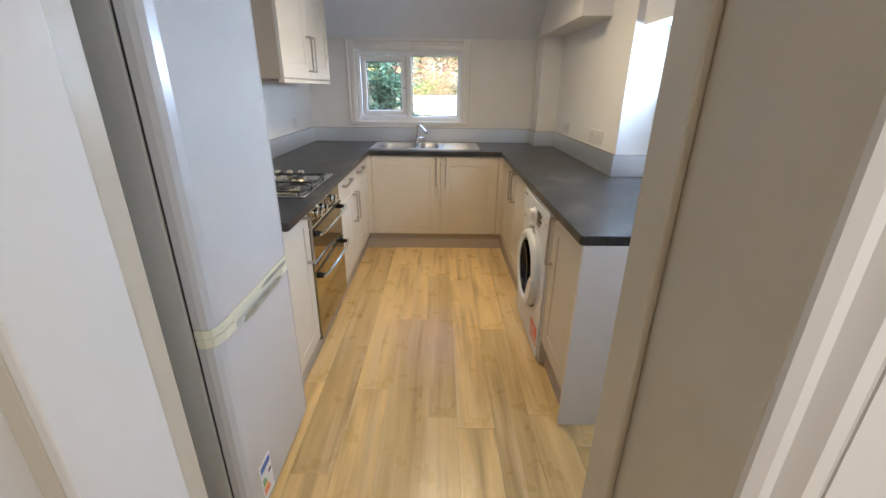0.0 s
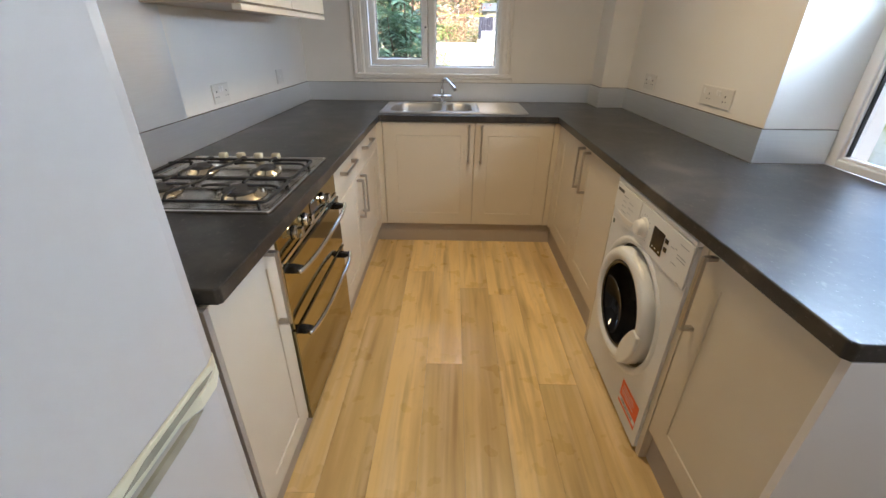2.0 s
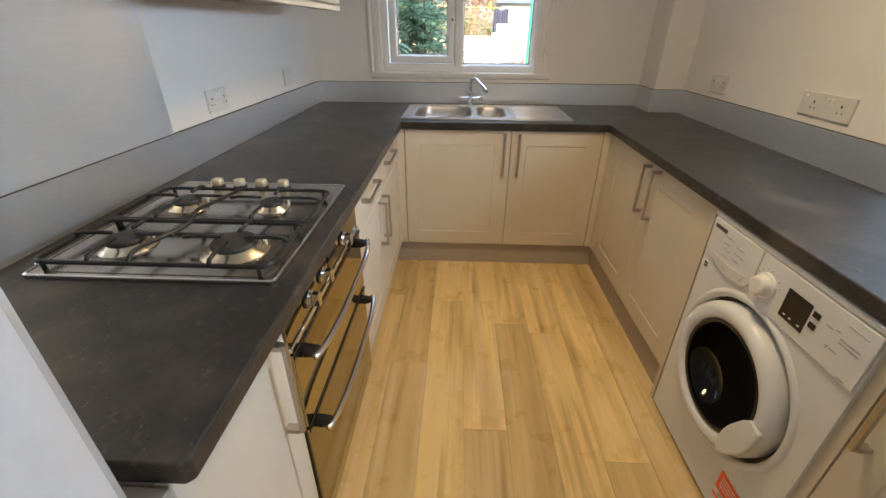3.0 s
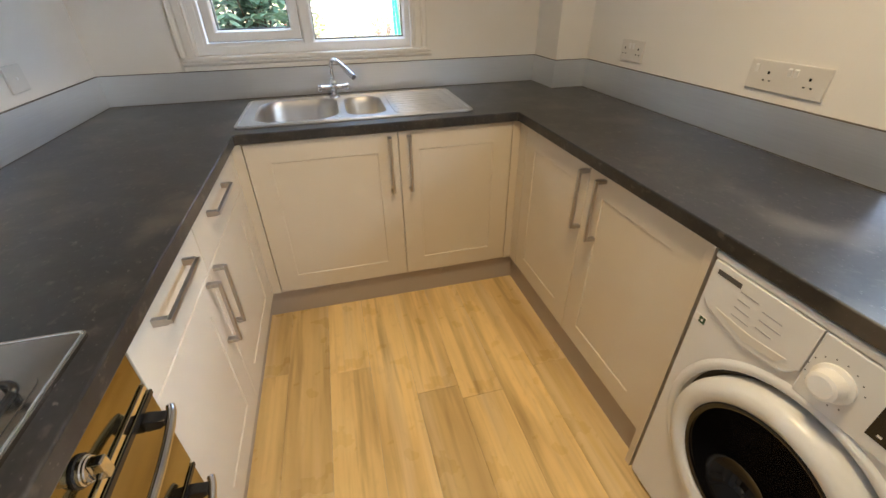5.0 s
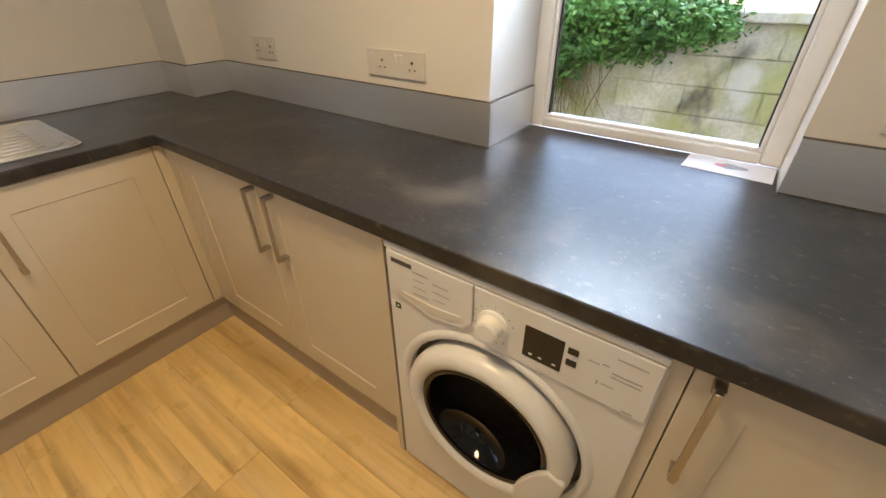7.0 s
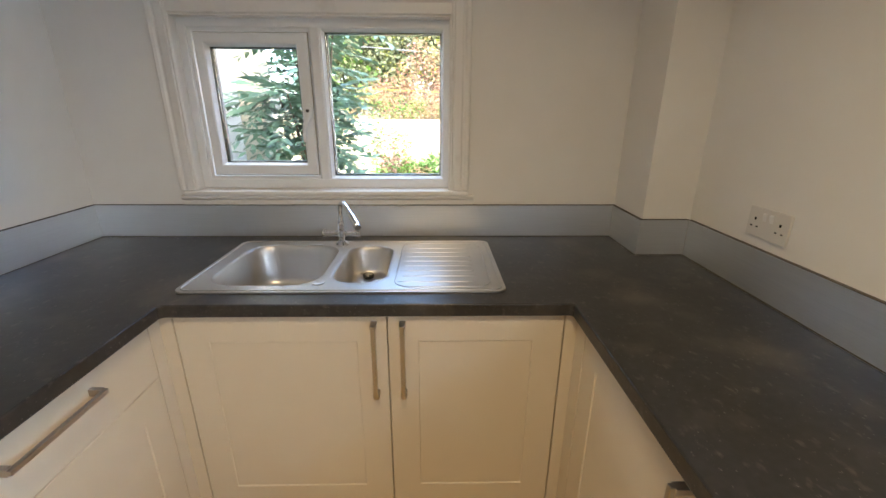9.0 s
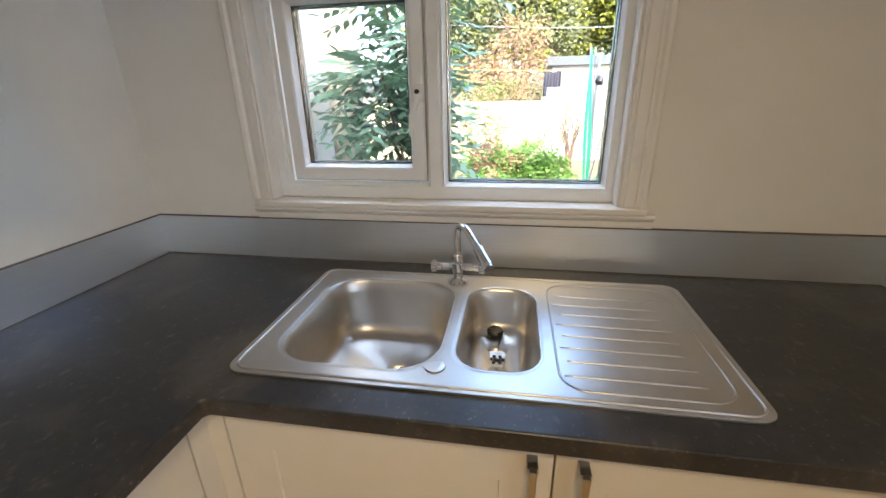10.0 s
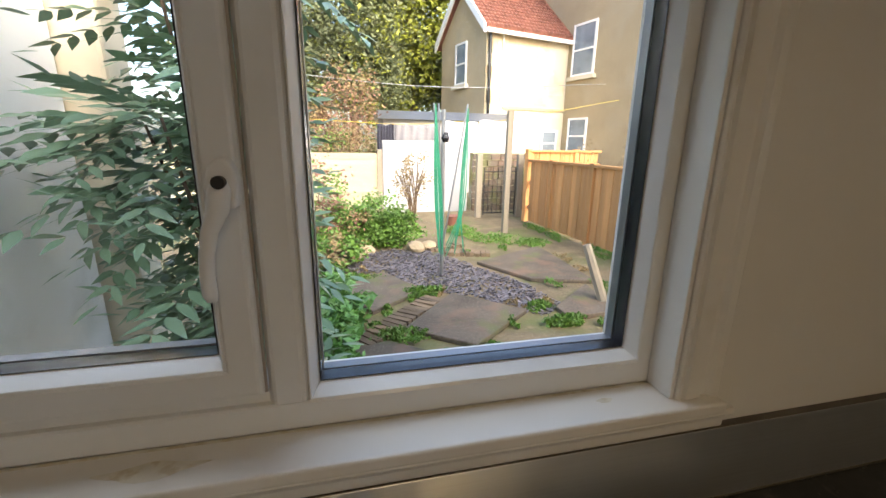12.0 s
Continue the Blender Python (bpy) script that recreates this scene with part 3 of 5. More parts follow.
c = cabinet("sink_cabinet", at("back", -0.535, 3.52), 1.122, "cream shaker base cabinet with two doors under the sink")
d1 = shaker("door", c, 0.0, 0.607, 0.15, 0.868)
handle(d1, 0.570, 0.605, 0.850)
d2 = shaker("door", c, 0.607, 1.122, 0.15, 0.868)
handle(d2, 0.652, 0.605, 0.850)
c = cabinet("corner_cabinet", at("right", 0.625, 3.452), 0.997, "cream shaker base cabinet with two doors beside the washing machine")
cornerc = c
d1 = shaker("door", c, 0.0, 0.497, 0.15, 0.868)
handle(d1, 0.487, 0.628, 0.850)
d2 = shaker("door", c, 0.497, 0.997, 0.15, 0.868)
handle(d2, 0.584, 0.628, 0.850)
c = cabinet("end_cabinet", at("right", 0.625, 1.785), 0.43, "cream shaker base cabinet with one door closing the worktop run")
endc = c
d1 = shaker("door", c, 0.0, 0.43, 0.15, 0.868)
handle(d1, 0.037, 0.615, 0.855)
c = cabinet("drawer_cabinet", at("left", -0.575, 2.455), 1.02, "cream base cabinet with two drawers over two doors")
dr = shaker("drawer", c, 0.0, 0.45, 0.70, 0.868, 0)
handle(dr, 0.812, 0.100, 0.335, True)
dr = shaker("drawer", c, 0.45, 1.02, 0.70, 0.868, 0)
handle(dr, 0.812, 0.585, 0.815, True)
d1 = shaker("door", c, 0.0, 0.45, 0.15, 0.70)
handle(d1, 0.405, 0.475, 0.690)
d2 = shaker("door", c, 0.45, 1.02, 0.15, 0.70)
handle(d2, 0.492, 0.475, 0.690)
c = cabinet("narrow_cabinet", at("left", -0.575, 1.465), 0.345, "narrow cream base cabinet with one door beside the fridge freezer")
d1 = shaker("door", c, 0.0, 0.345, 0.15, 0.868, 0.07)
handle(d1, 0.280, 0.612, 0.850)
tagged(part("corner_filler", boxes((-0.575, -0.537, 3.52, 3.54, 0.15, 0.868), (-0.595, -0.575, 3.477, 3.54, 0.15, 0.868)), CREAM, bevel=0.001), "cream filler strip in the inner corner of the units", "filler panel", "corner fillers")
tagged(part("corner_filler", boxes((0.589, 0.625, 3.52, 3.54, 0.15, 0.868), (0.625, 0.645, 3.454, 3.54, 0.15, 0.868)), CREAM, bevel=0.001), "cream filler strip in the inner corner of the units", "filler panel", "corner fillers")
part("side_panel", boxes((-0.029, -0.001, -0.002, 0.5, 0.0, 0.868)), CREAM, endc, bevel=0.001)
part("side_panel", boxes((1.000, 1.022, -0.010, 0.5, 0.0, 0.868)), CREAM, cornerc, bevel=0.001)
part("end_panel", boxes((0.431, 0.449, -0.011, 0.610, 0.0, 0.871)), ENDP, endc, "smooth cream end panel closing the run of units, cool light in its pale tone", bevel=0.001)
part("side_panel", boxes((-0.018, -0.002, -0.003, 0.57, 0.0, 0.868)), CARCASS, c, bevel=0.001)
for rows, lab in (([(-0.62, 0.66, 3.552, 3.568, 0, 0.148)], "taupe plinth board under the sink cabinet"), ([(0.652, 0.668, 2.455, 3.552, 0, 0.148)], "taupe plinth board beside the washing machine"), ([(0.652, 0.668, 1.355, 1.787, 0, 0.148)], "taupe plinth board under the end cabinet"),
                  ([(-0.632, -0.616, 2.455, 3.552, 0, 0.148)], "taupe plinth board under the drawer cabinet"), ([(-0.632, -0.616, 1.465, 2.453, 0, 0.118)], "taupe plinth board under the oven")):
    tagged(part("plinth", boxes(*rows), PLINTH, bevel=0.001), lab, "plinth", "plinth boards under the units")

# worktops, butted at the corners
ZT, ZB = 0.911, 0.872
BOWL1, BOWL2 = (-0.500, -0.150, 3.622, 4.015, 0.095), (-0.118, 0.055, 3.642, 3.997, 0.065)
outline = [(-1.2, 1.464), (-0.550, 1.464), (-0.541, 1.473), (-0.550, 3.493), (-0.542, 3.501), (0.592, 3.501), (0.600, 3.493), (0.600, 1.346), (0.610, 1.336), (1.268, 1.336), (1.268, 1.727), (1.445, 1.727), (1.445, 2.463), (1.143, 2.463), (1.143, 3.908), (0.963, 3.908), (0.963, 4.153), (-1.2, 4.153)]
tagged(part("worktop", slab(outline, [rounded(-1.09, -0.61, 1.87, 2.40, 0.02), rounded(-0.54, 0.40, 3.60, 4.05, 0.03)], ZB, ZT), STONE, bevel=0.004, segments=3), "dark grey stone-effect laminate worktop running round three walls", "worktop")
c = thing("wall_cabinet", at("left", -0.83, 2.450, 1.462), "cream wall cabinet with two shaker doors above the worktop", "kitchen cabinet")
part("carcass", boxes((0.0, 1.055, 0.021, 0.369, 0.0, 0.72)), TAN, c, "tan carcass sides and base", bevel=0.001)
part("light_rail", boxes((0.0, 1.055, 0.0, 0.035, -0.022, -0.001)), CREAM, c, bevel=0.002)
d1 = shaker("door", c, 0.0, 0.528, 0.005, 0.72)
handle(d1, 0.500, 0.05, 0.27)
d2 = shaker("door", c, 0.528, 1.055, 0.005, 0.72)
handle(d2, 0.576, 0.05, 0.27)


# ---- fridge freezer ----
# tone of the shade in the grip recesses, for thin plates on the doors
GRIP_SHADE = mat("grip_shade_tone", (0.30, 0.29, 0.22), 0.5, var=0.15, scale=20)
f = thing("fridge_freezer", at("left", -0.530, 0.830), "tall white fridge freezer with rounded doors and ivory grips", "fridge freezer")
part("body", boxes((0.0, 0.575, 0.062, 0.645, 0.02, 1.84)), FRIDGE_SIDE, f, "grey steel body of the fridge freezer", bevel=0.004)
part("door_seal", boxes((0.006, 0.569, 0.054, 0.062, 0.03, 1.83)), GASKET, f, "grey rubber door seal")


def fridge_door(z0, z1, name):
    pts = [(0.0, 0.054), (0.0, 0.032), (0.006, 0.016), (0.020, 0.005), (0.045, 0.0), (0.530, 0.0), (0.555, 0.005), (0.569, 0.016), (0.575, 0.032), (0.575, 0.054)]
    ob = part(name, prism(pts, "z", z0, z1), FRIDGE, f, bevel=0.003)
    return ob


d = fridge_door(0.812, 1.84, "fridge_door")
part("grip", prism([(0.0, 0.054), (-0.001, 0.030), (0.010, 0.010), (0.045, -0.004), (0.53, -0.004), (0.565, 0.010), (0.576, 0.030), (0.575, 0.054)], "z", 0.786, 0.811), IVORY, d, "ivory plastic grip strip, slightly yellowed", bevel=0.002)
d = fridge_door(0.05, 0.755, "freezer_door")
part("grip_hollow", prism([(0.16, 0.745), (0.22, 0.738), (0.44, 0.741), (0.48, 0.750), (0.46, 0.757), (0.18, 0.757)], "y", -0.0035, 0.004), GRIP_SHADE, d)
part("grip_hollow", prism([(0.29, 0.792), (0.34, 0.788), (0.50, 0.790), (0.53, 0.797), (0.48, 0.802), (0.34, 0.802)], "y", -0.0055, 0.004), GRIP_SHADE, f)
g = part("grip", prism([(0.0, 0.054), (-0.001, 0.030), (0.010, 0.010), (0.045, -0.004), (0.10, -0.006), (0.14, 0.012), (0.44, 0.012), (0.48, -0.006), (0.53, -0.004), (0.565, 0.010), (0.576, 0.030), (0.575, 0.054)], "z", 0.756, 0.784), IVORY, d, "ivory plastic grip strip, slightly yellowed", bevel=0.002)
# black strip for the shade between the two grips
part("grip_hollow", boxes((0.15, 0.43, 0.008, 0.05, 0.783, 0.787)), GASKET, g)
lb = part("energy_label", boxes((0.075, 0.155, -0.0015, 0.0, 0.065, 0.225)), PAPER, d, "white energy rating label with coloured bars")
for i, (cc, ln) in enumerate(((GREEN_L, 0.02), (GREEN_L, 0.026), (YELLOW_L, 0.032), (RED, 0.038), (RED, 0.044))):
    part("rating_bar", boxes((0.082, 0.082 + ln, -0.0022, -0.0015, 0.150 - i * 0.014, 0.159 - i * 0.014)), cc, lb)
part("header", boxes((0.080, 0.150, -0.0022, -0.0015, 0.190, 0.215)), mat("blue_print", (0.05, 0.12, 0.4), 0.4, var=0.1), lb)
part("rating_arrow", boxes((0.128, 0.150, -0.0022, -0.0015, 0.150, 0.162)), INK, lb)

# ---- oven ----
o = thing("double_oven", at("left", -0.572, 1.815), "built-under double oven with bronze mirrored doors and chrome handles", "oven")
part("body", boxes((0.0, 0.632, 0.012, 0.55, 0.12, 0.866)), CARCASS, o)
part("control_panel", boxes((0.0, 0.632, 0.0, 0.012, 0.772, 0.866)), OVENGLASS, o, "bronze mirror glass control panel", bevel=0.002)
part("trim_strip", boxes((0.004, 0.628, -0.005, 0.012, 0.757, 0.770)), CHROME, o, "bright metal strip under the controls", bevel=0.002)
for x in (0.13, 0.235, 0.44):
    k = part("knob", turned([(0.0205, -0.001), (0.0205, -0.009), (0.019, -0.0105), (0.019, -0.013), (0.0175, -0.0145)], "y", (x, 0, 0.812), 24), CHROME, o, "round chrome control knob")
    part("collar", turned([(0.0235, 0.0), (0.0235, -0.003), (0.021, -0.004)], "y", (x, 0, 0.812), 24), BLACK, k)
    part("grip", prism([(x - 0.008, 0.7945), (x + 0.008, 0.7945), (x + 0.0095, 0.812), (x + 0.008, 0.8295), (x - 0.008, 0.8295), (x - 0.0095, 0.812)], "y", -0.034, -0.0147), CHROME, k, "flat raised chrome grip", bevel=0.003, segments=3)
part("clock", boxes((0.300, 0.375, -0.0022, -0.0004, 0.790, 0.838)), DARKGLASS, o, "dark oven clock window")
for name, z0, z1 in (("upper_door", 0.530, 0.752), ("lower_door", 0.125, 0.520)):
    d = part(name, boxes((0.002, 0.630, -0.006, 0.011, z0, z1)), OVENGLASS, o, "bronze mirror glass oven door", bevel=0.002)
    part("top_strip", boxes((0.002, 0.630, -0.009, -0.006, z1 - 0.010, z1)), BLACK, d)
    zc = z1 - 0.024
    pts = smooth_path([(0.028, -0.040, zc), (0.048, -0.047, zc), (0.10, -0.055, zc), (0.20, -0.061, zc), (0.43, -0.061, zc), (0.53, -0.055, zc), (0.582, -0.047, zc), (0.602, -0.040, zc)], 5)
    hb = part("handle", tube(pts, 0.0078, 12), CHROME, d, "curved chrome oven handle", smooth=True)
    for x in (0.040, 0.566):
        part("bracket", prism([(-0.042, zc + 0.006), (-0.0065, zc + 0.012), (-0.0065, zc - 0.016), (-0.030, zc - 0.014), (-0.042, zc - 0.006)], "x", x, x + 0.024), BLACK, hb, "black handle bracket", bevel=0.003)

# ---- hob ----
hb = thing("gas_hob", (-1.117, 1.848, 0.911), "stainless steel gas hob with four burners and black pan supports", "gas hob")
part("hob_plate", slab(rounded(0, 0.53, 0, 0.582, 0.012), [], 0.0005, 0.008), STEEL, hb, "stainless steel hob plate with dull wear", bevel=0.003)
part("rolled_edge", tube([(x, y, 0.0078) for x, y in rounded(0.004, 0.526, 0.004, 0.578, 0.011)] + [(0.526, 0.567, 0.0078)], 0.0028, 8), CHROME, hb, "bright rolled edge of the hob", smooth=True)
part("well", slab(rounded(0.018, 0.512, 0.016, 0.500, 0.03), [], 0.0085, 0.0095), STEEL, hb)
for x, y, r in ((0.135, 0.372, 0.036), (0.376, 0.370, 0.030), (0.390, 0.127, 0.050), (0.135, 0.132, 0.040)):
    b = part("burner", turned([(r * 1.55, 0.0096), (r * 1.5, 0.013), (r * 1.15, 0.017), (r * 1.05, 0.024)], "z", (x, y, 0), 40), BRASS, hb, "warm alloy burner ring", smooth=True)
    part("burner_cap", turned([(r, 0.0242), (r * 1.02, 0.029), (r * 0.95, 0.034), (r * 0.6, 0.035)], "z", (x, y, 0), 28), BURNER, b, smooth=False)
    part("igniter", turned([(0.003, 0.010), (0.003, 0.026)], "z", (x + r * 1.25, y + 0.02, 0), 8), PLASTIC, b)
for y0, y1, burners in ((0.238, 0.462, ((0.135, 0.372), (0.376, 0.370))), (0.020, 0.228, ((0.390, 0.127), (0.135, 0.132)))):
    x0, x1, z = 0.020, 0.512, 0.043
    ring = [(x, y, 0.030) for x, y in rounded(x0, x1, y0, y1, 0.022, 4)]
    bm = tube(ring + [ring[0]], 0.0052, 6)
    for cx, cy in burners:
        for dx, dy in ((1, 0), (-1, 0), (0, 1), (0, -1)):
            if dx:
                ex = x1 if dx > 0 and cx > 0.25 else (x0 if dx < 0 and cx < 0.25 else cx + dx * 0.115)
                ey = cy
            else:
                ex, ey = cx, (y1 if dy > 0 else y0)
            ix, iy = cx + dx * 0.028, cy + dy * 0.028
            mx, my = ex - dx * 0.022, ey - dy * 0.022
            tube([(ix, iy, z), (mx, my, z), (ex - dx * 0.006, ey - dy * 0.006, z - 0.003), (ex, ey, 0.030 if (dy or abs(ex - cx) > 0.12) else z - 0.004)], 0.0048, 6, bm)
    xm = 0.262 if y0 > 0.1 else 0.255
    tube(smooth_path([(xm, y1, 0.031), (xm, y1 - 0.022, 0.046), (xm - 0.004, y1 - 0.060, z), (xm - 0.030, y0 + 0.070, z), (xm - 0.034, y0 + 0.022, 0.045), (xm - 0.034, y0, 0.031)], 3), 0.0048, 6, bm)
    for fx, fy in ((x0 + 0.02, y0), (x1 - 0.02, y0), (x0 + 0.02, y1), (x1 - 0.02, y1)):
        tube([(fx, fy, 0.030), (fx, fy, 0.009)], 0.005, 6, bm)
    part("pan_support", bm, IRON, hb, "black enamelled wire pan support", smooth=True)
for i in range(4):
    kx = 0.131 + i * 0.070
    k = part("knob", loft([[(kx + x * f, 0.540 + y * f, z) for x, y in rounded(-0.0160, 0.0160, -0.0145, 0.0145, 0.010, 5)] for f, z in ((0.80, 0.0135), (0.96, 0.0165), (1.0, 0.024), (0.97, 0.031), (0.86, 0.0345), (0.6, 0.0355))], True, True), KNOB, hb, "champagne coloured hob knob", smooth=True)
    part("collar", turned([(0.0205, 0.0085), (0.020, 0.012), (0.0155, 0.0132)], "z", (kx, 0.540, 0), 24), GASKET, k, "dark knob collar")

# ---- washing machine ----
w = thing("washing_machine", at("right", 0.612, 2.418), "white front-loading washing machine with a round glass door", "washing machine")
hole = [(0.288 + 0.242 * math.cos(t), 0.438 + 0.242 * math.sin(t)) for t in [2 * math.pi * i / 40 for i in range(40)]]
bm = slab([(x, z) for x, z in rounded(0.001, 0.604, 0.012, 0.848, 0.012)], [hole], 0.0, 0.03)
bmesh.ops.transform(bm, matrix=Matrix(((1, 0, 0, 0), (0, 0, 1, 0), (0, 1, 0, 0), (0, 0, 0, 1))), verts=bm.verts)
part("front_panel", bm, WHITE, w, bevel=0.005, segments=3)
part("casing", boxes((0.004, 0.600, 0.055, 0.52, 0.012, 0.848)), WHITE, w, bevel=0.003)
part("lid", boxes((0.0, 0.604, -0.006, 0.52, 0.8485, 0.866)), WHITE, w, bevel=0.004)
for x in (0.05, 0.55):
    part("foot", turned([(0.02, 0.0), (0.02, 0.012)], "z", (x, 0.05, 0), 12), BLACK, w)
part("control_panel", boxes((0.245, 0.600, -0.006, 0.0, 0.700, 0.846)), WHITE, w, bevel=0.003)
dd = part("detergent_drawer", prism([(0.008, 0.846), (0.008, 0.748), (0.03, 0.728), (0.13, 0.700), (0.22, 0.715), (0.243, 0.745), (0.243, 0.846)], "y", -0.007, 0.0), WHITE, w, "white detergent drawer with a sunk grip", bevel=0.002)
part("grip", prism([(0.05, 0.742), (0.13, 0.716), (0.20, 0.726), (0.215, 0.748), (0.14, 0.738)], "y", -0.0085, -0.0068), SOCKET, dd)
for i in range(7):
    part("print_line", boxes((0.085 + 0.055 * (i % 2), 0.128 + 0.06 * (i % 2) - 0.006 * (i % 3), -0.0078, -0.0072, 0.812 - 0.010 * i, 0.8145 - 0.010 * i)), GREYINK, dd)
part("badge", boxes((0.022, 0.082, -0.0078, -0.0072, 0.818, 0.830)), INK, dd, "small dark printed badge")
kn = part("dial", turned([(0.036, -0.006), (0.036, -0.010), (0.029, -0.014), (0.026, -0.034), (0.020, -0.037)], "y", (0.293, 0, 0.768), 32), PLASTIC, w, "round white programme dial")
for i in range(14):
    t = radians(20 + i * 22)
    part("dial_mark", boxes((0.293 + 0.046 * math.cos(t) - 0.0012, 0.293 + 0.046 * math.cos(t) + 0.0012, -0.0066, -0.006, 0.768 + 0.046 * math.sin(t) - 0.0012, 0.768 + 0.046 * math.sin(t) + 0.0012)), INK, kn)
dp = part("display", boxes((0.362, 0.441, -0.0075, -0.006, 0.728, 0.808)), BLACK, w, "black glass display", bevel=0.001)
for x in (0.376, 0.396, 0.424):
    part("symbol", boxes((x, x + 0.007, -0.008, -0.0075, 0.738, 0.742)), PLASTIC, dp)
for z in (0.757, 0.786):
    part("button", boxes((0.448, 0.468, -0.0085, -0.006, z, z + 0.015)), BLACK, w, "small dark push button", bevel=0.001)
for x, z, ln in ((0.485, 0.79, 0.02), (0.51, 0.795, 0.012), (0.528, 0.784, 0.05), (0.528, 0.774, 0.05), (0.515, 0.748, 0.022), (0.53, 0.82, 0.05), (0.56, 0.706, 0.018)):
    part("print_line", boxes((x, x + ln, -0.0066, -0.006, z, z + 0.003)), GREYINK, w)
t = text_mesh("writing", "7", 0.014, INK, w, pose(0.508, -0.0063, 0.742, 90, 0, 0))
es = part("energy_sticker", boxes((0.002, 0.036, -0.001, 0.0, 0.672, 0.692)), PAPER, w, "small green and white sticker")
part("green_square", boxes((0.018, 0.035, -0.0016, -0.001, 0.673, 0.691)), mat("dark_green_print", (0.012, 0.05, 0.02), 0.4, var=0.1), es)
part("tick", boxes((0.024, 0.029, -0.002, -0.0016, 0.679, 0.685)), PAPER, es)
# porthole door
C = (0.288, 0.0, 0.438)
dr = part("door", turned([(0.226, 0.020), (0.228, -0.012), (0.222, -0.030), (0.206, -0.040), (0.190, -0.040), (0.176, -0.030), (0.172, -0.004), (0.190, 0.0)], "y", C, 56, False), WHITE, w, "white round door ring of the washing machine", smooth=True)
part("shadow_gap", turned([(0.268, 0.0005), (0.262, -0.006), (0.254, -0.008), (0.246, -0.004), (0.2415, 0.003), (0.241, 0.03)], "y", C, 56, False), WHITE, dr, smooth=True)
# black annulus at the back of the door gap, shade put in as colour
part("gap_ring", turned([(0.245, 0.022), (0.21, 0.022)], "y", C, 56, False), GASKET, dr)
part("door_glass", turned([(0.174, -0.020), (0.164, -0.026), (0.152, -0.002), (0.138, 0.026), (0.112, 0.050), (0.075, 0.068), (0.035, 0.077), (0.004, 0.079)], "y", C, 48), PORTHOLE, dr, "dark glass bowl of the door", smooth=True)
part("drum_rim", turned([(0.128, 0.028), (0.126, 0.0255), (0.1245, 0.028)], "y", (C[0] + 0.012, 0, C[2] + 0.010), 48, False), STEEL, dr, "thin steel drum rim behind the glass", smooth=True)
part("inner_rim", turned([(0.175, -0.026), (0.170, -0.031), (0.162, -0.027)], "y", C, 48, False), BLACK, dr, smooth=True)
tb = [(C[0] + 0.223 * math.cos(radians(a)), C[2] + 0.223 * math.sin(radians(a))) for a in range(-54, 3, 8)]
tb += [(C[0] + r0 * math.cos(radians(a)), C[2] + r0 * math.sin(radians(a))) for r0, a in ((0.186, 6), (0.172, 2), (0.158, -4), (0.148, -14), (0.144, -28), (0.152, -40), (0.172, -50), (0.200, -56))]
part("door_pull", prism(tb, "y", -0.046, -0.030), WHITE, dr, "white door pull", bevel=0.006, segments=3)
lb = part("warning_label", boxes((0.423, 0.573, -0.0012, 0.0, 0.070, 0.178)), RED, w, "orange-red warning label")
part("white_band", boxes((0.424, 0.572, -0.0017, -0.0012, 0.084, 0.104)), PAPER, lb)
text_mesh("writing", "IMPORTANT", 0.019, INK, lb, pose(0.498, -0.0019, 0.087, 90, 0, 0))
for i in range(4):
    part("print_line", boxes((0.435, 0.53 + 0.01 * (i % 2), -0.0017, -0.0012, 0.160 - 0.012 * i, 0.163 - 0.012 * i)), PAPER, lb)

# ---- sink ----
s = thing("sink", (0, 0, 0), "stainless steel one and a half bowl sink with a ribbed drainer", "sink")
s.location = (-0.56, 3.572, 0.911)
OX, OY = 0.56, -3.572


def sh(b):
    return rounded(b[0] + OX, b[1] + OX, b[2] + OY, b[3] + OY, b[4], 8)


def bowl(b, depth, drain, r_drain, floor_in):
    x0, x1, y0, y1, r = b[0] + OX, b[1] + OX, b[2] + OY, b[3] + OY, b[4]
    dx, dy = drain
    loops = []
    for ins, z in ((-0.010, 0.0062), (-0.004, 0.0062), (0.0, 0.0040), (0.004, -0.004), (0.010, -0.03), (0.018, -depth * 0.8), (0.024, -depth * 0.93), (0.040, -depth)):
        rr = max(r - ins * 0.4, 0.02)
        loops.append([(x, y, z) for x, y in rounded(x0 + ins, x1 - ins, y0 + ins, y1 - ins, rr, 8)])
    n = len(loops[0])
    cx, cy = dx + OX, dy + OY
    angles = [math.atan2(p[1] - cy, p[0] - cx) for p in loops[-1]]
    loops.append([(cx + r_drain * math.cos(a), cy + r_drain * math.sin(a), -depth - 0.002) for a in angles])
    loops.append([(cx + r_drain * 0.85 * math.cos(a), cy + r_drain * 0.85 * math.sin(a), -depth - 0.012) for a in angles])
    return loft(loops, False)


holes = [sh(BOWL1), sh(BOWL2)]
part("rim", slab(rounded(0, 0.985, 0, 0.502, 0.035, 8), holes, 0.0005, 0.0060), SINKSTEEL, s, bevel=0.0018)
part("raised_edge", tube([(x, y, 0.0062) for x, y in rounded(0.012, 0.973, 0.012, 0.490, 0.03, 8)] + [(0.973, 0.460, 0.0062)], 0.003, 6), SINKSTEEL, s, smooth=True)
b1 = part("main_bowl", bowl(BOWL1, 0.155, (-0.280, 3.812), 0.045, 0), SINKSTEEL, s, smooth=True)
b2 = part("half_bowl", bowl(BOWL2, 0.105, (-0.036, 3.850), 0.042, 0), SINKSTEEL, s, smooth=True)
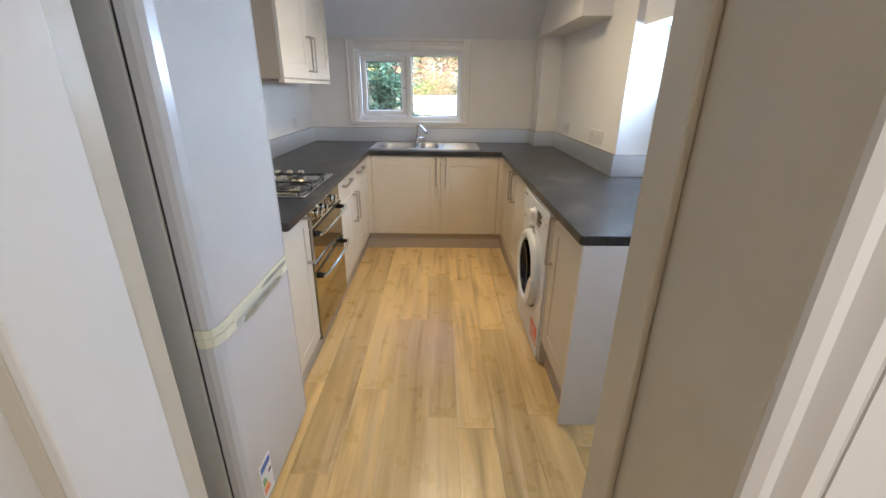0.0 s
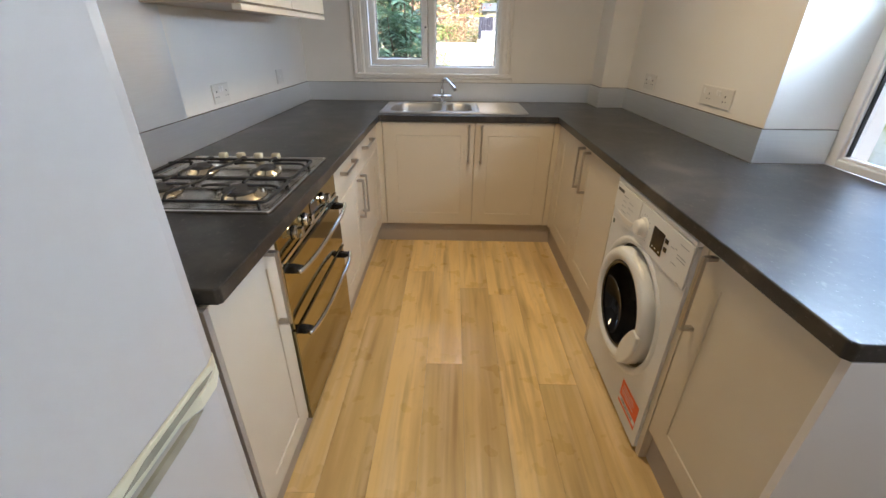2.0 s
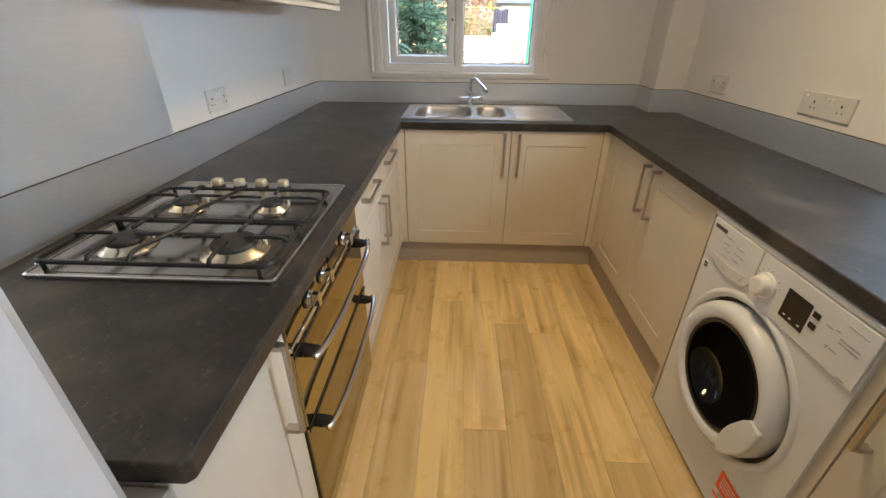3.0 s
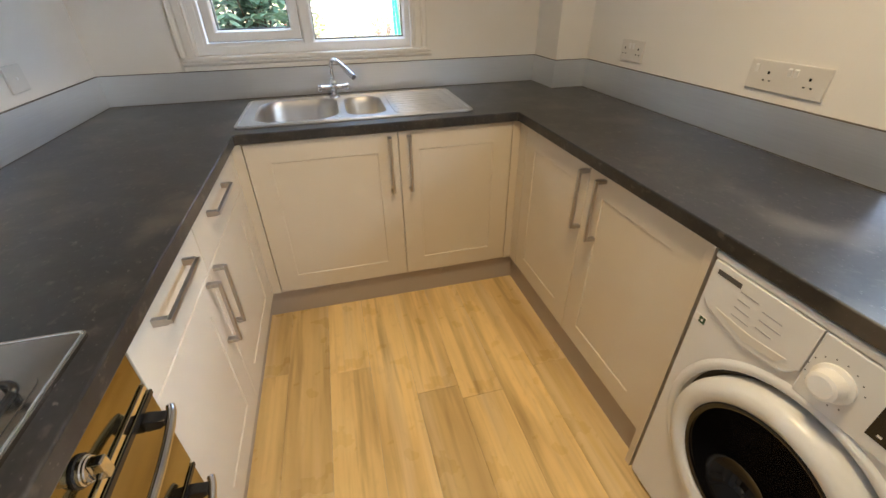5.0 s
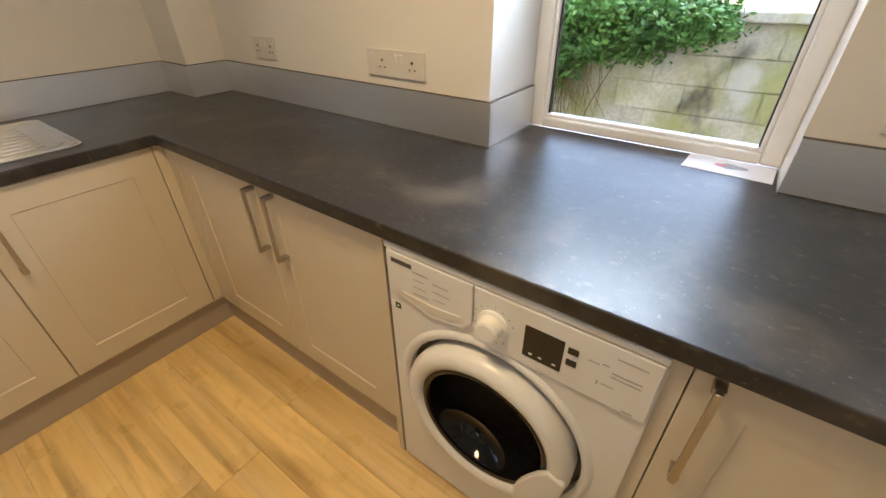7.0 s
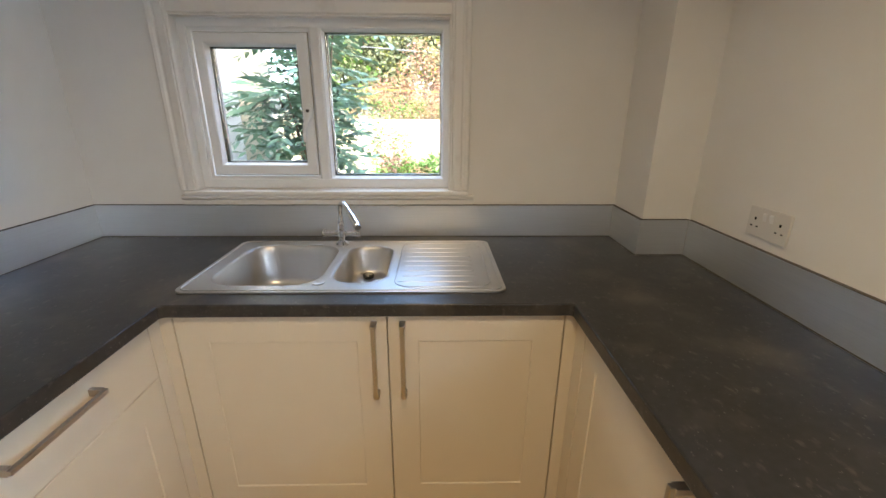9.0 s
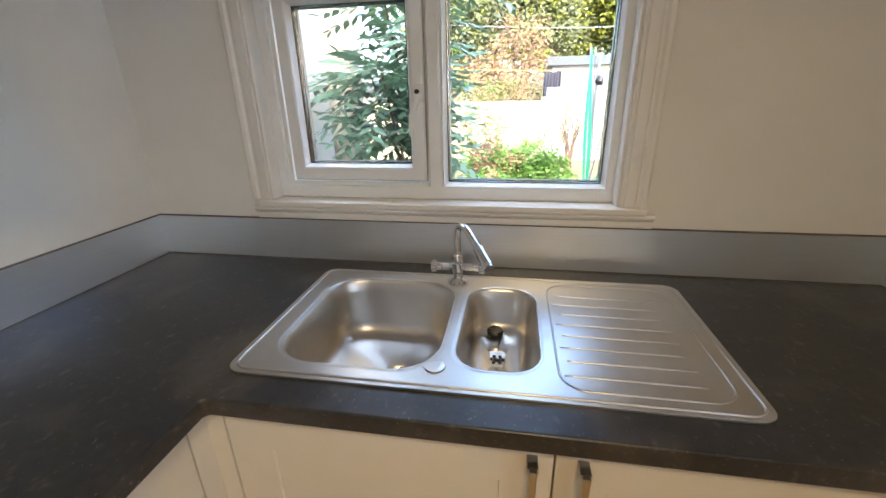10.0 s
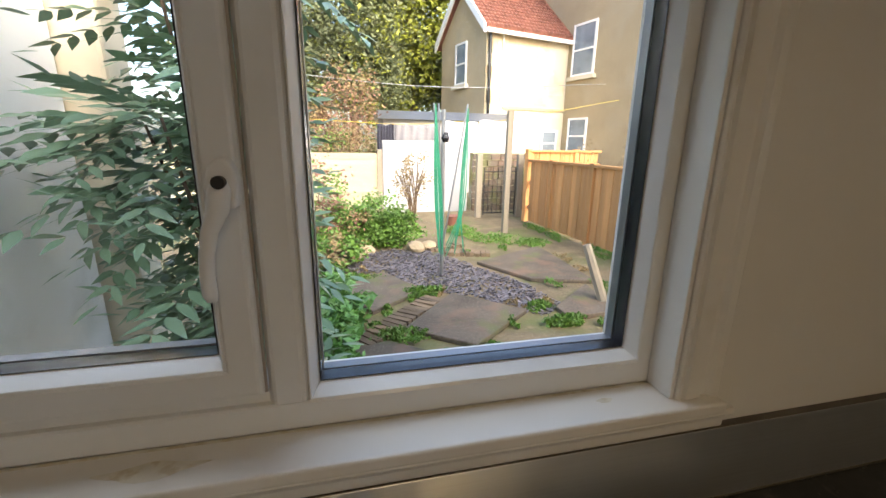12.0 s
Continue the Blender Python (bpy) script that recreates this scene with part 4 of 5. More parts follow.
for bb, cx, cy, z, slots in ((b1, -0.280 + OX, 3.812 + OY, -0.164, True), (b2, -0.036 + OX, 3.850 + OY, -0.118, False)):
    if slots:
        pl = part("strainer", turned([(0.030, z), (0.030, z + 0.004), (0.016, z + 0.008), (0.006, z + 0.014)], "z", (cx, cy, 0), 24), CHROME, bb, "chrome basket strainer")
        for i in range(12):
            t = 2 * math.pi * i / 12
            part("slot", boxes((-0.0016, 0.0016, -0.006, 0.006, 0, 0.0015)), BLACK, pl).matrix_local = pose(cx + 0.023 * math.cos(t), cy + 0.023 * math.sin(t), z + 0.0052, 0, 0, math.degrees(t) - 90)
    else:
        pl = part("strainer", turned([(0.036, z - 0.001), (0.036, z + 0.001), (0.01, z - 0.001)], "z", (cx, cy, 0), 24), SINKSTEEL, bb, "steel waste grid")
        for i in range(7):
            t = 2 * math.pi * i / 6
            rr = 0.015 if i < 6 else 0
            part("slot", turned([(0.0045, z), (0.0045, z + 0.0022)], "z", (cx + rr * math.cos(t), cy + rr * math.sin(t), 0), 10), BLACK, pl)
part("waste_cover", turned([(0.020, 0.0065), (0.020, 0.009), (0.012, 0.010)], "z", (-0.150 + OX, 3.640 + OY, 0), 24), SINKSTEEL, s)
for i in range(8):
    y = 0.075 + i * 0.046
    part("drainer_rib", tube([(0.655 + 0.010 * (i % 2), y, 0.0038), (0.672, y, 0.0052), (0.88, y, 0.0052), (0.90, y, 0.0038)], 0.0034, 8), SINKSTEEL, s, smooth=True)
tagged(part("drainer_edge", tube([(x, y, 0.0060) for x, y in rounded(0.645, 0.945, 0.035, 0.465, 0.05, 6)] + [(0.945, 0.41, 0.006)], 0.0025, 6), SINKSTEEL, s, smooth=True))
pg = thing("sink_plug", (-0.045, 3.937, 0.8085), "black rubber sink plug lying in the half bowl", "sink plug")
part("plug", turned([(0.016, 0.0), (0.021, 0.004), (0.022, 0.014), (0.019, 0.018)], "z", (0, 0, 0), 20), BLACK, pg)
part("chain", tube(smooth_path([(-0.01, 0, 0.019), (-0.03, 0.012, 0.012), (-0.036, 0.03, 0.010), (-0.025, 0.045, 0.012)], 4), 0.0014, 5), NICKEL, pg)
tp = thing("mixer_tap", (-0.155, 4.024, 0.917), "chrome mixer tap with a swan neck and two side handles", "kitchen tap")
part("base", turned([(0.027, 0.0), (0.027, 0.004), (0.021, 0.010), (0.0145, 0.016), (0.0135, 0.030), (0.0165, 0.036), (0.0165, 0.058), (0.0125, 0.062)], "z", (0, 0, 0), 28), CHROME, tp, smooth=False)
part("collar", turned([(0.0125, 0.0622), (0.0150, 0.066), (0.0150, 0.080), (0.0115, 0.086), (0.0110, 0.096)], "z", (0, 0, 0), 28), CHROME, tp, "chrome swivel collar", smooth=False)
part("spout", tube(smooth_path([(0, 0, 0.090), (0, 0, 0.12), (0.001, -0.001, 0.148), (0.009, -0.014, 0.168), (0.026, -0.040, 0.172), (0.050, -0.080, 0.154), (0.066, -0.108, 0.139)], 8), 0.0092, 18), CHROME, tp, smooth=True)
part("nozzle", loft([[tuple(Vector((0.062, -0.101, 0.1425)) + Vector((0.46, -0.77, -0.44)).normalized() * d + r * (math.cos(t) * Vector((0.86, 0.51, 0.0)) + math.sin(t) * Vector((0.2244, -0.3784, 0.898)))) for t in [2 * math.pi * i / 24 for i in range(24)]] for d, r in ((0.0, 0.0098), (0.002, 0.0128), (0.040, 0.0132), (0.062, 0.0138), (0.064, 0.0125), (0.070, 0.0125), (0.070, 0.009))], True, True), CHROME, tp, "chrome swivel spray nozzle")
for sgn in (-1, 1):
    part("handle", turned([(0.0085, sgn * 0.014), (0.0085, sgn * 0.020), (0.0105, sgn * 0.022), (0.0105, sgn * 0.040), (0.0092, sgn * 0.0415), (0.0092, sgn * 0.044), (0.0110, sgn * 0.045), (0.0118, sgn * 0.058), (0.0150, sgn * 0.061), (0.0158, sgn * 0.072), (0.0135, sgn * 0.074)], "x", (0, 0, 0.047), 20), CHROME, tp, "chrome tap handle")
    for a in range(8):
        t = radians(a * 45 + 20)
        part("flute", tube([(sgn * 0.060, 0.0152 * math.cos(t), 0.047 + 0.0152 * math.sin(t)), (sgn * 0.0728, 0.0152 * math.cos(t), 0.047 + 0.0152 * math.sin(t))], 0.0022, 6), CHROME, tp)


# ---- sockets, card ----
def socket(m, width, switches, outlets, label, blank=False):
    p = thing("wall_socket", m, label, "wall socket", "sockets on the kitchen walls")
    part("face_plate", boxes((-width / 2, width / 2, -0.009, 0.0, 0, 0.086)), SOCKET, p, bevel=0.003, segments=3)
    for x in switches:
        part("switch", prism([(-0.009, 0.050), (-0.013, 0.070), (-0.009, 0.074)], "x", x - 0.006, x + 0.006), PLASTIC, p)
    for x in outlets:
        for a, b, c2, d2 in ((-0.0035, 0.0035, 0.048, 0.056), (-0.014, -0.007, 0.028, 0.032), (0.007, 0.014, 0.028, 0.032)):
            part("slot", boxes((x + a, x + b, -0.0094, -0.0088, c2, d2)), BLACK, p)
    if blank:
        part("cord_hole", turned([(0.006, -0.011), (0.006, -0.009)], "y", (0, 0, 0.043), 12), PLASTIC, p)
    return p


socket(at("left", -1.2, 2.865, 1.068), 0.147, (-0.012, 0.012), (-0.045, 0.045), "white double wall socket with two switches above the worktop")
socket(at("left", -1.2, 3.625, 1.082), 0.10, (), (), "white single connection plate above the worktop", True)
socket(at("right", 1.155, 3.565, 1.078), 0.147, (-0.012, 0.012), (-0.045, 0.045), "white double wall socket above the corner of the worktop")
socket(at("right", 1.155, 2.838, 1.078), 0.250, (-0.098, 0.010, 0.030), (-0.055, 0.075), "wide white wall plate with sockets and switches")
socket(at("right", 1.28, 1.535, 1.075), 0.147, (-0.012, 0.012), (-0.045, 0.045), "white double wall socket beside the side window")
cd = thing("greeting_card", pose(1.388, 1.838, 0.9115, 0, 0, -3), "white paper card with a small coloured print lying on the worktop", "card")
part("sheet", boxes((-0.068, 0.052, -0.105, 0.108, 0, 0.0012)), PAPER, cd)
part("print", slab([(0.0 + 0.02 * math.cos(t) * (1 + 0.3 * math.sin(3 * t)), -0.01 + 0.035 * math.sin(t)) for t in [2 * math.pi * i / 14 for i in range(14)]], [], 0.0013, 0.0016), GREYINK, cd)
part("print", slab([(-0.002 + 0.012 * math.cos(t), 0.02 + 0.016 * math.sin(t)) for t in [2 * math.pi * i / 10 for i in range(10)]], [], 0.0013, 0.0018), PINK, cd)

# ---- floor planks ----
PW, PL = 0.168, 1.52
starts = {-4: 2.60, -3: 1.57, -2: 2.245, -1: 2.90, 0: 2.833}
fl = bpy.data.objects["floor"]
meshes = {}
rnd = random.Random(4)
for i in range(-9, 9):
    x0 = 0.157 + i * PW
    off = starts.get(i, None)
    y = (off if off is not None else rnd.uniform(0, PL)) % PL - 2 * PL
    while y < 4.2:
        y0, y1 = max(y, -2.2), min(y + PL, 4.2)
        if y1 > y0 + 0.02:
            key = round(y1 - y0, 3)
            if key not in meshes:
                bm = boxes((0.0005, PW - 0.0005, 0.0006, key - 0.0006, 0, 0.0046))
                me = bpy.data.meshes.new("plank")
                bmesh.ops.recalc_face_normals(bm, faces=bm.faces)
                bm.to_mesh(me)
                bm.free()
                me.materials.append(OAK)
                meshes[key] = me
            ob = new("plank", meshes[key])
            ob.parent = fl
            ob.location = (x0, y0, -0.0046)
        y += PL


# ---- outside ----
GROUND = blotch(blotch(mat("garden_soil", (0.19, 0.145, 0.08), 0.9, var=0.35, scale=3, fine=0.3, fscale=40, bump=0.01, bscale=30), 1.3, 0.48, 0.66, (0.12, 0.15, 0.04), amount=0.75), 5, 0.55, 0.7, (0.26, 0.2, 0.11))
PAVING = blotch(blotch(mat("worn_paving", (0.125, 0.10, 0.072), 0.85, var=0.35, scale=3, fine=0.28, fscale=45, bump=0.006, bscale=50, rand=0.1, world_place=True), 4, 0.5, 0.7, (0.24, 0.14, 0.09), amount=0.6, world_place=True), 3.1, 0.54, 0.66, (0.13, 0.14, 0.05), detail=8, amount=0.8, world_place=True)
BRICKM = mat("old_brick", (0.16, 0.115, 0.07), 0.9, world_place=True, var=0.3, scale=8, rand=0.25, bump=0.003, bscale=80)
SLATE = mat("purple_slate", (0.215, 0.195, 0.205), 0.65, var=0.55, scale=9, rand=0.2)
RENDERW = blotch(mat("white_render", (0.46, 0.46, 0.455), 0.85, var=0.06, scale=1.2, bump=0.004, bscale=12), 2.2, 0.55, 0.75, (0.42, 0.43, 0.37), amount=0.5)
RENDERL = blotch(mat("old_white_render", (0.90, 0.90, 0.88), 0.85, var=0.05, scale=1.2, bump=0.004, bscale=12), 2.2, 0.58, 0.75, (0.55, 0.56, 0.48), amount=0.5)
TIMBER = mat("fence_timber", (0.50, 0.25, 0.09), 0.8, world_place=True, var=0.15, scale=3, fine=0.12, fscale=60, stretch=(6, 6, 0.5), rand=0.15)
TIMBER_G = mat("weathered_timber", (0.27, 0.23, 0.17), 0.85, var=0.15, scale=3, stretch=(6, 6, 0.5), rand=0.1)
CREAMB = mat("cream_fence_board", (0.42, 0.37, 0.24), 0.7, var=0.1, scale=3, rand=0.08)
BLOCK = blotch(blotch(blotch(mat("concrete_block", (0.56, 0.51, 0.39), 0.9, var=0.2, scale=4, fine=0.18, fscale=40, rand=0.08, bump=0.006, bscale=35, world_place=True), 2.2, 0.42, 0.60, (0.36, 0.35, 0.10), detail=7, amount=0.8, world_place=True), 3.4, 0.60, 0.70, (0.10, 0.085, 0.07), detail=9, stretch=(1, 1, 0.6), amount=0.85, world_place=True), 3.0, 0.56, 0.64, (0.66, 0.64, 0.56), detail=8, amount=0.7, world_place=True)
# house stone in two tones: shade put into this, sunlight into the next
ASHLAR_DIM = blotch(mat("dim_bath_stone", (0.40, 0.32, 0.20), 0.85, var=0.12, scale=1.2, fine=0.08, fscale=20, rand=0.12, world_place=True), 0.8, 0.5, 0.7, (0.38, 0.33, 0.24), amount=0.6, world_place=True)
ASHLAR_LIT = blotch(mat("pale_lit_bath_stone", (0.60, 0.55, 0.43), 0.85, var=0.08, scale=1.0, rand=0.1, world_place=True), 0.9, 0.52, 0.6, (0.55, 0.40, 0.21), amount=0.5, world_place=True)
TILE = mat("red_roof_tile", (0.20, 0.08, 0.055), 0.8, var=0.15, scale=3, rand=0.15)
BARK = mat("bark", (0.16, 0.11, 0.07), 0.9, var=0.3, scale=6)
LEAF_A = mat("leaf_blue_green", (0.22, 0.33, 0.20), 0.3, var=0.35, scale=2.0)
LEAF_B = mat("leaf_fresh_green", (0.11, 0.22, 0.03), 0.5, var=0.4, scale=3.0)
LEAF_C = mat("leaf_dark_conifer", (0.11, 0.13, 0.06), 0.7, var=0.5, scale=1.0)
LEAF_D = mat("leaf_laurel", (0.22, 0.25, 0.03), 0.4, var=0.6, scale=1.3)
LEAF_E = mat("leaf_ivy", (0.12, 0.27, 0.06), 0.45, var=0.4, scale=4)
LEAF_P = mat("leaf_pinkish", (0.28, 0.14, 0.10), 0.7, var=0.4, scale=5)
LEAF_T = mat("leaf_tan", (0.26, 0.19, 0.09), 0.8, var=0.3, scale=5)
# pane colour carries the pale blue of reflected sky
HOUSEGLASS = mat("sky_toned_glass", (0.20, 0.24, 0.28), 0.08, var=0.35, scale=1.5)
GREENC = mat("green_nylon", (0.012, 0.20, 0.11), 0.45, var=0.15, scale=12)
GREYM = mat("galvanised_metal", (0.3, 0.31, 0.32), 0.4, metal=0.8, var=0.1)
CLOTH_W = mat("white_cloth", (0.72, 0.73, 0.76), 0.9, var=0.06, scale=4)
CLOTH_G = mat("grey_cloth", (0.24, 0.23, 0.24), 0.9, var=0.08, scale=4)
CLOTH_D = mat("dark_cloth", (0.035, 0.035, 0.05), 0.9, var=0.2, scale=5)
GZ = 0.0

part("ground", boxes((-400, 400, 4.30, 800, GZ - 0.3, GZ), (1.81, 400, -60, 4.30, GZ - 0.3, GZ), (-400, -1.6, -60, 4.30, GZ - 0.3, GZ)), GROUND, kind="structure")


def leaves(name, pts, size, material, parent, seed=1, flat=0.5, kind="stuff"):
    """Many small folded leaves at the points given."""
    r = np.random.RandomState(seed)
    n = len(pts)
    pts = np.asarray(pts)
    d = r.normal(size=(n, 3))
    d[:, 2] *= flat
    d /= np.linalg.norm(d, axis=1)[:, None]
    u = np.cross(d, r.normal(size=(n, 3)))
    u /= np.linalg.norm(u, axis=1)[:, None]
    w = np.cross(d, u)
    s = size * r.uniform(0.6, 1.3, (n, 1))
    a, b = pts - d * s * 0.5, pts + d * s * 0.5
    c, e = pts + u * s * 0.28 + w * s * 0.06, pts - u * s * 0.28 + w * s * 0.06
    v = np.stack([a, c, b, e], 1).reshape(-1, 3)
    me = bpy.data.meshes.new(name)
    me.from_pydata(v.tolist(), [], [(4 * i, 4 * i + 1, 4 * i + 2, 4 * i + 3) for i in range(n)])
    me.materials.append(material)
    ob = new(name, me)
    ob.parent = parent
    return tagged(ob, kind=kind)


def cloud(blobs, per, seed):
    """Points in uneven clumps; blobs rows of (x, y, z, rx, ry, rz)."""
    r = np.random.RandomState(seed)
    out = []
    for x, y, z, rx, ry, rz in blobs:
        k = max(3, per // 90)
        cen = r.normal(size=(k * 3, 3))
        cen = cen / np.linalg.norm(cen, axis=1)[:, None] * r.uniform(0.55, 1.0, (k * 3, 1))
        for c0 in cen:
            m = per // (k * 3)
            q = c0 + r.normal(size=(m, 3)) * 0.16
            out.append(np.array((x, y, z)) + q * np.array((rx, ry, rz)))
    return np.concatenate(out)


def shrub(name, base, blobs, per, size, material, label, category, seed, extra=None, stems=7, stem_r=0.012, flat=0.5):
    s = thing(name, base, label, category)
    r = random.Random(seed)
    bm = bmesh.new()
    for i in range(stems):
        b = blobs[i % len(blobs)]
        tube(smooth_path([(r.uniform(-.05, .05), r.uniform(-.05, .05), 0), (b[0] * 0.4 + r.uniform(-.1, .1) * b[3], b[1] * 0.4, b[2] * 0.5), (b[0] + r.uniform(-.6, .6) * b[3], b[1] + r.uniform(-.6, .6) * b[4], b[2] + r.uniform(0, .6) * b[5])], 4), stem_r, 6, bm, 0.35)
    part("trunk", bm, BARK, s)
    leaves("crown", cloud(blobs, per, seed), size, material, s, seed, flat)
    if extra:
        leaves("crown", cloud(blobs, per // extra[1], seed + 7), size, extra[0], s, seed + 3, flat)
    return s


# unseen mass, added to keep direct sun off the side window reveal
part("rear_house_wall", boxes((1.56, 9.0, -4.5, -1.8, 0, 6.0)), ASHLAR_DIM, kind="structure")

# white neighbouring wall to the left
nw = thing("rendered_wall", (-1.32, 4.31, 0), "old white rendered garden wall with stains and cracks", "garden wall")
part("wall_face", boxes((-0.25, 0.0, 0.0, 1.62, 0, 2.9)), RENDERL, nw, bevel=0.02)
tagged(part("stone_pier", boxes((-1.50, -1.16, 5.96, 6.20, 0, 2.9)), ASHLAR_LIT, bevel=0.02), "tall pale stone pier at the end of the wall", "stone pier")

# pinnate shrub close outside the sink window
ms = thing("pinnate_shrub", (-0.63, 5.42, 0), "evergreen shrub with long pinnate blue-green leaves outside the window", "shrub")
rnd = random.Random(11)
bm = bmesh.new()
tips = []
for i in range(12):
    a = rnd.uniform(0, 6.28)
    top = Vector((0.26 * math.cos(a) * rnd.uniform(0.2, 1), 0.38 * math.sin(a), rnd.uniform(0.7, 2.3)))
    path = smooth_path([(rnd.uniform(-.08, .08), rnd.uniform(-.08, .08), 0), (top.x * 0.2 + 0.05, top.y * 0.3, top.z * 0.5), (top.x * 0.7, top.y * 0.7, top.z * 0.85), top], 5)
    tube(path, 0.011, 6, bm, 0.45)
    tips.append((path, top))
part("stem", bm, BARK, ms)
verts, faces = [], []
for path, top in tips:
    for j in range(31):
        p = path[rnd.randrange(4, len(path))] if j > 5 else top
        a, tilt = rnd.uniform(0, 6.28), rnd.uniform(-0.5, 0.55)
        ln = rnd.uniform(0.26, 0.46)
        d = Vector((math.cos(a) * math.cos(tilt), math.sin(a) * math.cos(tilt), math.sin(tilt)))
        side = d.cross(Vector((0, 0, 1))).normalized()
        upv = side.cross(d).normalized()
        pairs = 6
        for k in range(pairs + 1):
            f0 = 0.16 + 0.84 * k / pairs
            c0 = p + d * ln * f0 - Vector((0, 0, 1)) * 0.14 * ln * f0 * f0 * 2
            for sg in ((-1, 1) if k < pairs else (0,)):
                ldir = (d * 0.55 + side * sg * 0.9 - upv * 0.25).normalized() if sg else d
                ll = ln * 0.29 * (1 - 0.35 * abs(f0 - 0.5))
                wd = (ldir.cross(upv) + upv * rnd.uniform(-0.5, 0.5)).normalized() * ll * 0.17
                n0 = len(verts)
                verts += [c0, c0 + ldir * ll * 0.22 + wd * 0.8, c0 + ldir * ll * 0.5 + wd, c0 + ldir * ll * 0.8 + wd * 0.45 - upv * ll * 0.05, c0 + ldir * ll - upv * ll * 0.1,
                          c0 + ldir * ll * 0.8 - wd * 0.45 - upv * ll * 0.05, c0 + ldir * ll * 0.5 - wd, c0 + ldir * ll * 0.22 - wd * 0.8]
                faces.append(tuple(range(n0, n0 + 8)))
        n0 = len(verts)
        e = p + d * ln - Vector((0, 0, 1)) * 0.28 * ln
        verts += [p + upv * 0.0015, p - upv * 0.0015, e]
        faces.append((n0, n0 + 1, n0 + 2))
me = bpy.data.meshes.new("crown")
me.from_pydata([tuple(v) for v in verts], [], faces)
me.materials.append(LEAF_A)
cr = tagged(new("crown", me), kind="stuff")
cr.parent = ms

# paving, slate chips, bricks
for pts, lab in (([(-0.25, 7.72), (0.20, 8.16), (0.56, 7.52), (0.02, 7.05)], "worn stone paving slab among moss"), ([(0.24, 6.68), (0.80, 7.37), (1.36, 6.84), (0.72, 6.30)], "worn stone paving slab with reddish stains"),
                 ([(1.38, 8.35), (2.50, 8.96), (2.42, 7.42), (1.76, 7.62)], "large worn concrete slab beside the slate bed"), ([(1.64, 6.85), (2.26, 7.36), (2.15, 6.66), (1.65, 6.60)], "worn stone paving slab among weeds"),
                 ([(-0.9, 6.2), (0.1, 6.5), (0.6, 6.1), (-0.6, 5.2)], "worn stone paving slab near the house")):
    tagged(part("paving_slab", prism(pts, "z", 0, 0.045), PAVING, bevel=0.01), lab, "paving slab", "paving slabs in the garden")
rn = np.random.RandomState(5)
sl = thing("slate_bed", (0, 0, 0), "bed of loose purple-grey slate chips around the clothes dryer", "slate chips")
v, fcs = [], []
poly = [(-0.45, 8.1), (0.2, 8.25), (0.6, 7.55), (1.0, 7.3), (1.45, 6.75), (1.75, 6.9), (1.7, 7.5), (1.3, 8.3), (0.9, 9.1), (0.2, 9.2), (-0.4, 8.9)]


def inside(x, y, poly):
    c = False
    for i in range(len(poly)):
        (x0, y0), (x1, y1) = poly[i], poly[i - 1]
        if (y0 > y) != (y1 > y) and x < (x1 - x0) * (y - y0) / (y1 - y0) + x0:
            c = not c
    return c


while len(fcs) < 4200 * 3:
    x, y = rn.uniform(-0.5, 1.8), rn.uniform(6.7, 9.25)
    if not inside(x, y, poly):
        continue
    a, s0, h0, tl = rn.uniform(0, 3.14), rn.uniform(0.010, 0.024), rn.uniform(0.004, 0.035), rn.uniform(-0.4, 0.4)
    ca, sa = math.cos(a), math.sin(a)
    n0 = len(v)
    for qx, qy in ((-1, -0.5), (1, -0.6), (0.8, 0.6), (-0.9, 0.5)):
        v.append((x + s0 * (qx * ca - qy * sa), y + s0 * (qx * sa + qy * ca), h0 + s0 * qx * tl))
    v += [(x - s0 * 0.5, y, h0 - 0.012), (x + s0 * 0.5, y, h0 - 0.012)]
    fcs += [(n0, n0 + 1, n0 + 2, n0 + 3), (n0, n0 + 1, n0 + 5, n0 + 4), (n0 + 2, n0 + 3, n0 + 4, n0 + 5)]
me = bpy.data.meshes.new("chips")
me.from_pydata(v, [], fcs)
me.materials.append(SLATE)
ch = tagged(new("chips", me), kind="stuff")
ch.parent = sl
bp = thing("brick_edging", (0, 0, 0), "rows of old bricks on edge between the slabs", "brick edging")
brick_me = bpy.data.meshes.new("brick")
bm = boxes((-0.1, 0.1, -0.028, 0.028, 0, 0.05))
bmesh.ops.recalc_face_normals(bm, faces=bm.faces)
bm.to_mesh(brick_me)
bm.free()
brick_me.materials.append(BRICKM)
for (xa, ya), (xb, yb), n in (((0.02, 6.62), (0.62, 7.30), 13), ((-0.35, 6.3), (0.0, 6.6), 7), ((1.1, 8.9), (1.7, 8.75), 9), ((0.9, 9.1), (1.45, 9.3), 8)):
    ang = math.degrees(math.atan2(yb - ya, xb - xa))
    for i in range(n):
        t = (i + 0.5) / n
        ob = new("brick", brick_me)
        ob.parent = bp
        ob.matrix_local = pose(xa + (xb - xa) * t, ya + (yb - ya) * t, rnd.uniform(-0.01, 0.004), 0, 0, ang + 90 + rnd.uniform(-5, 5))

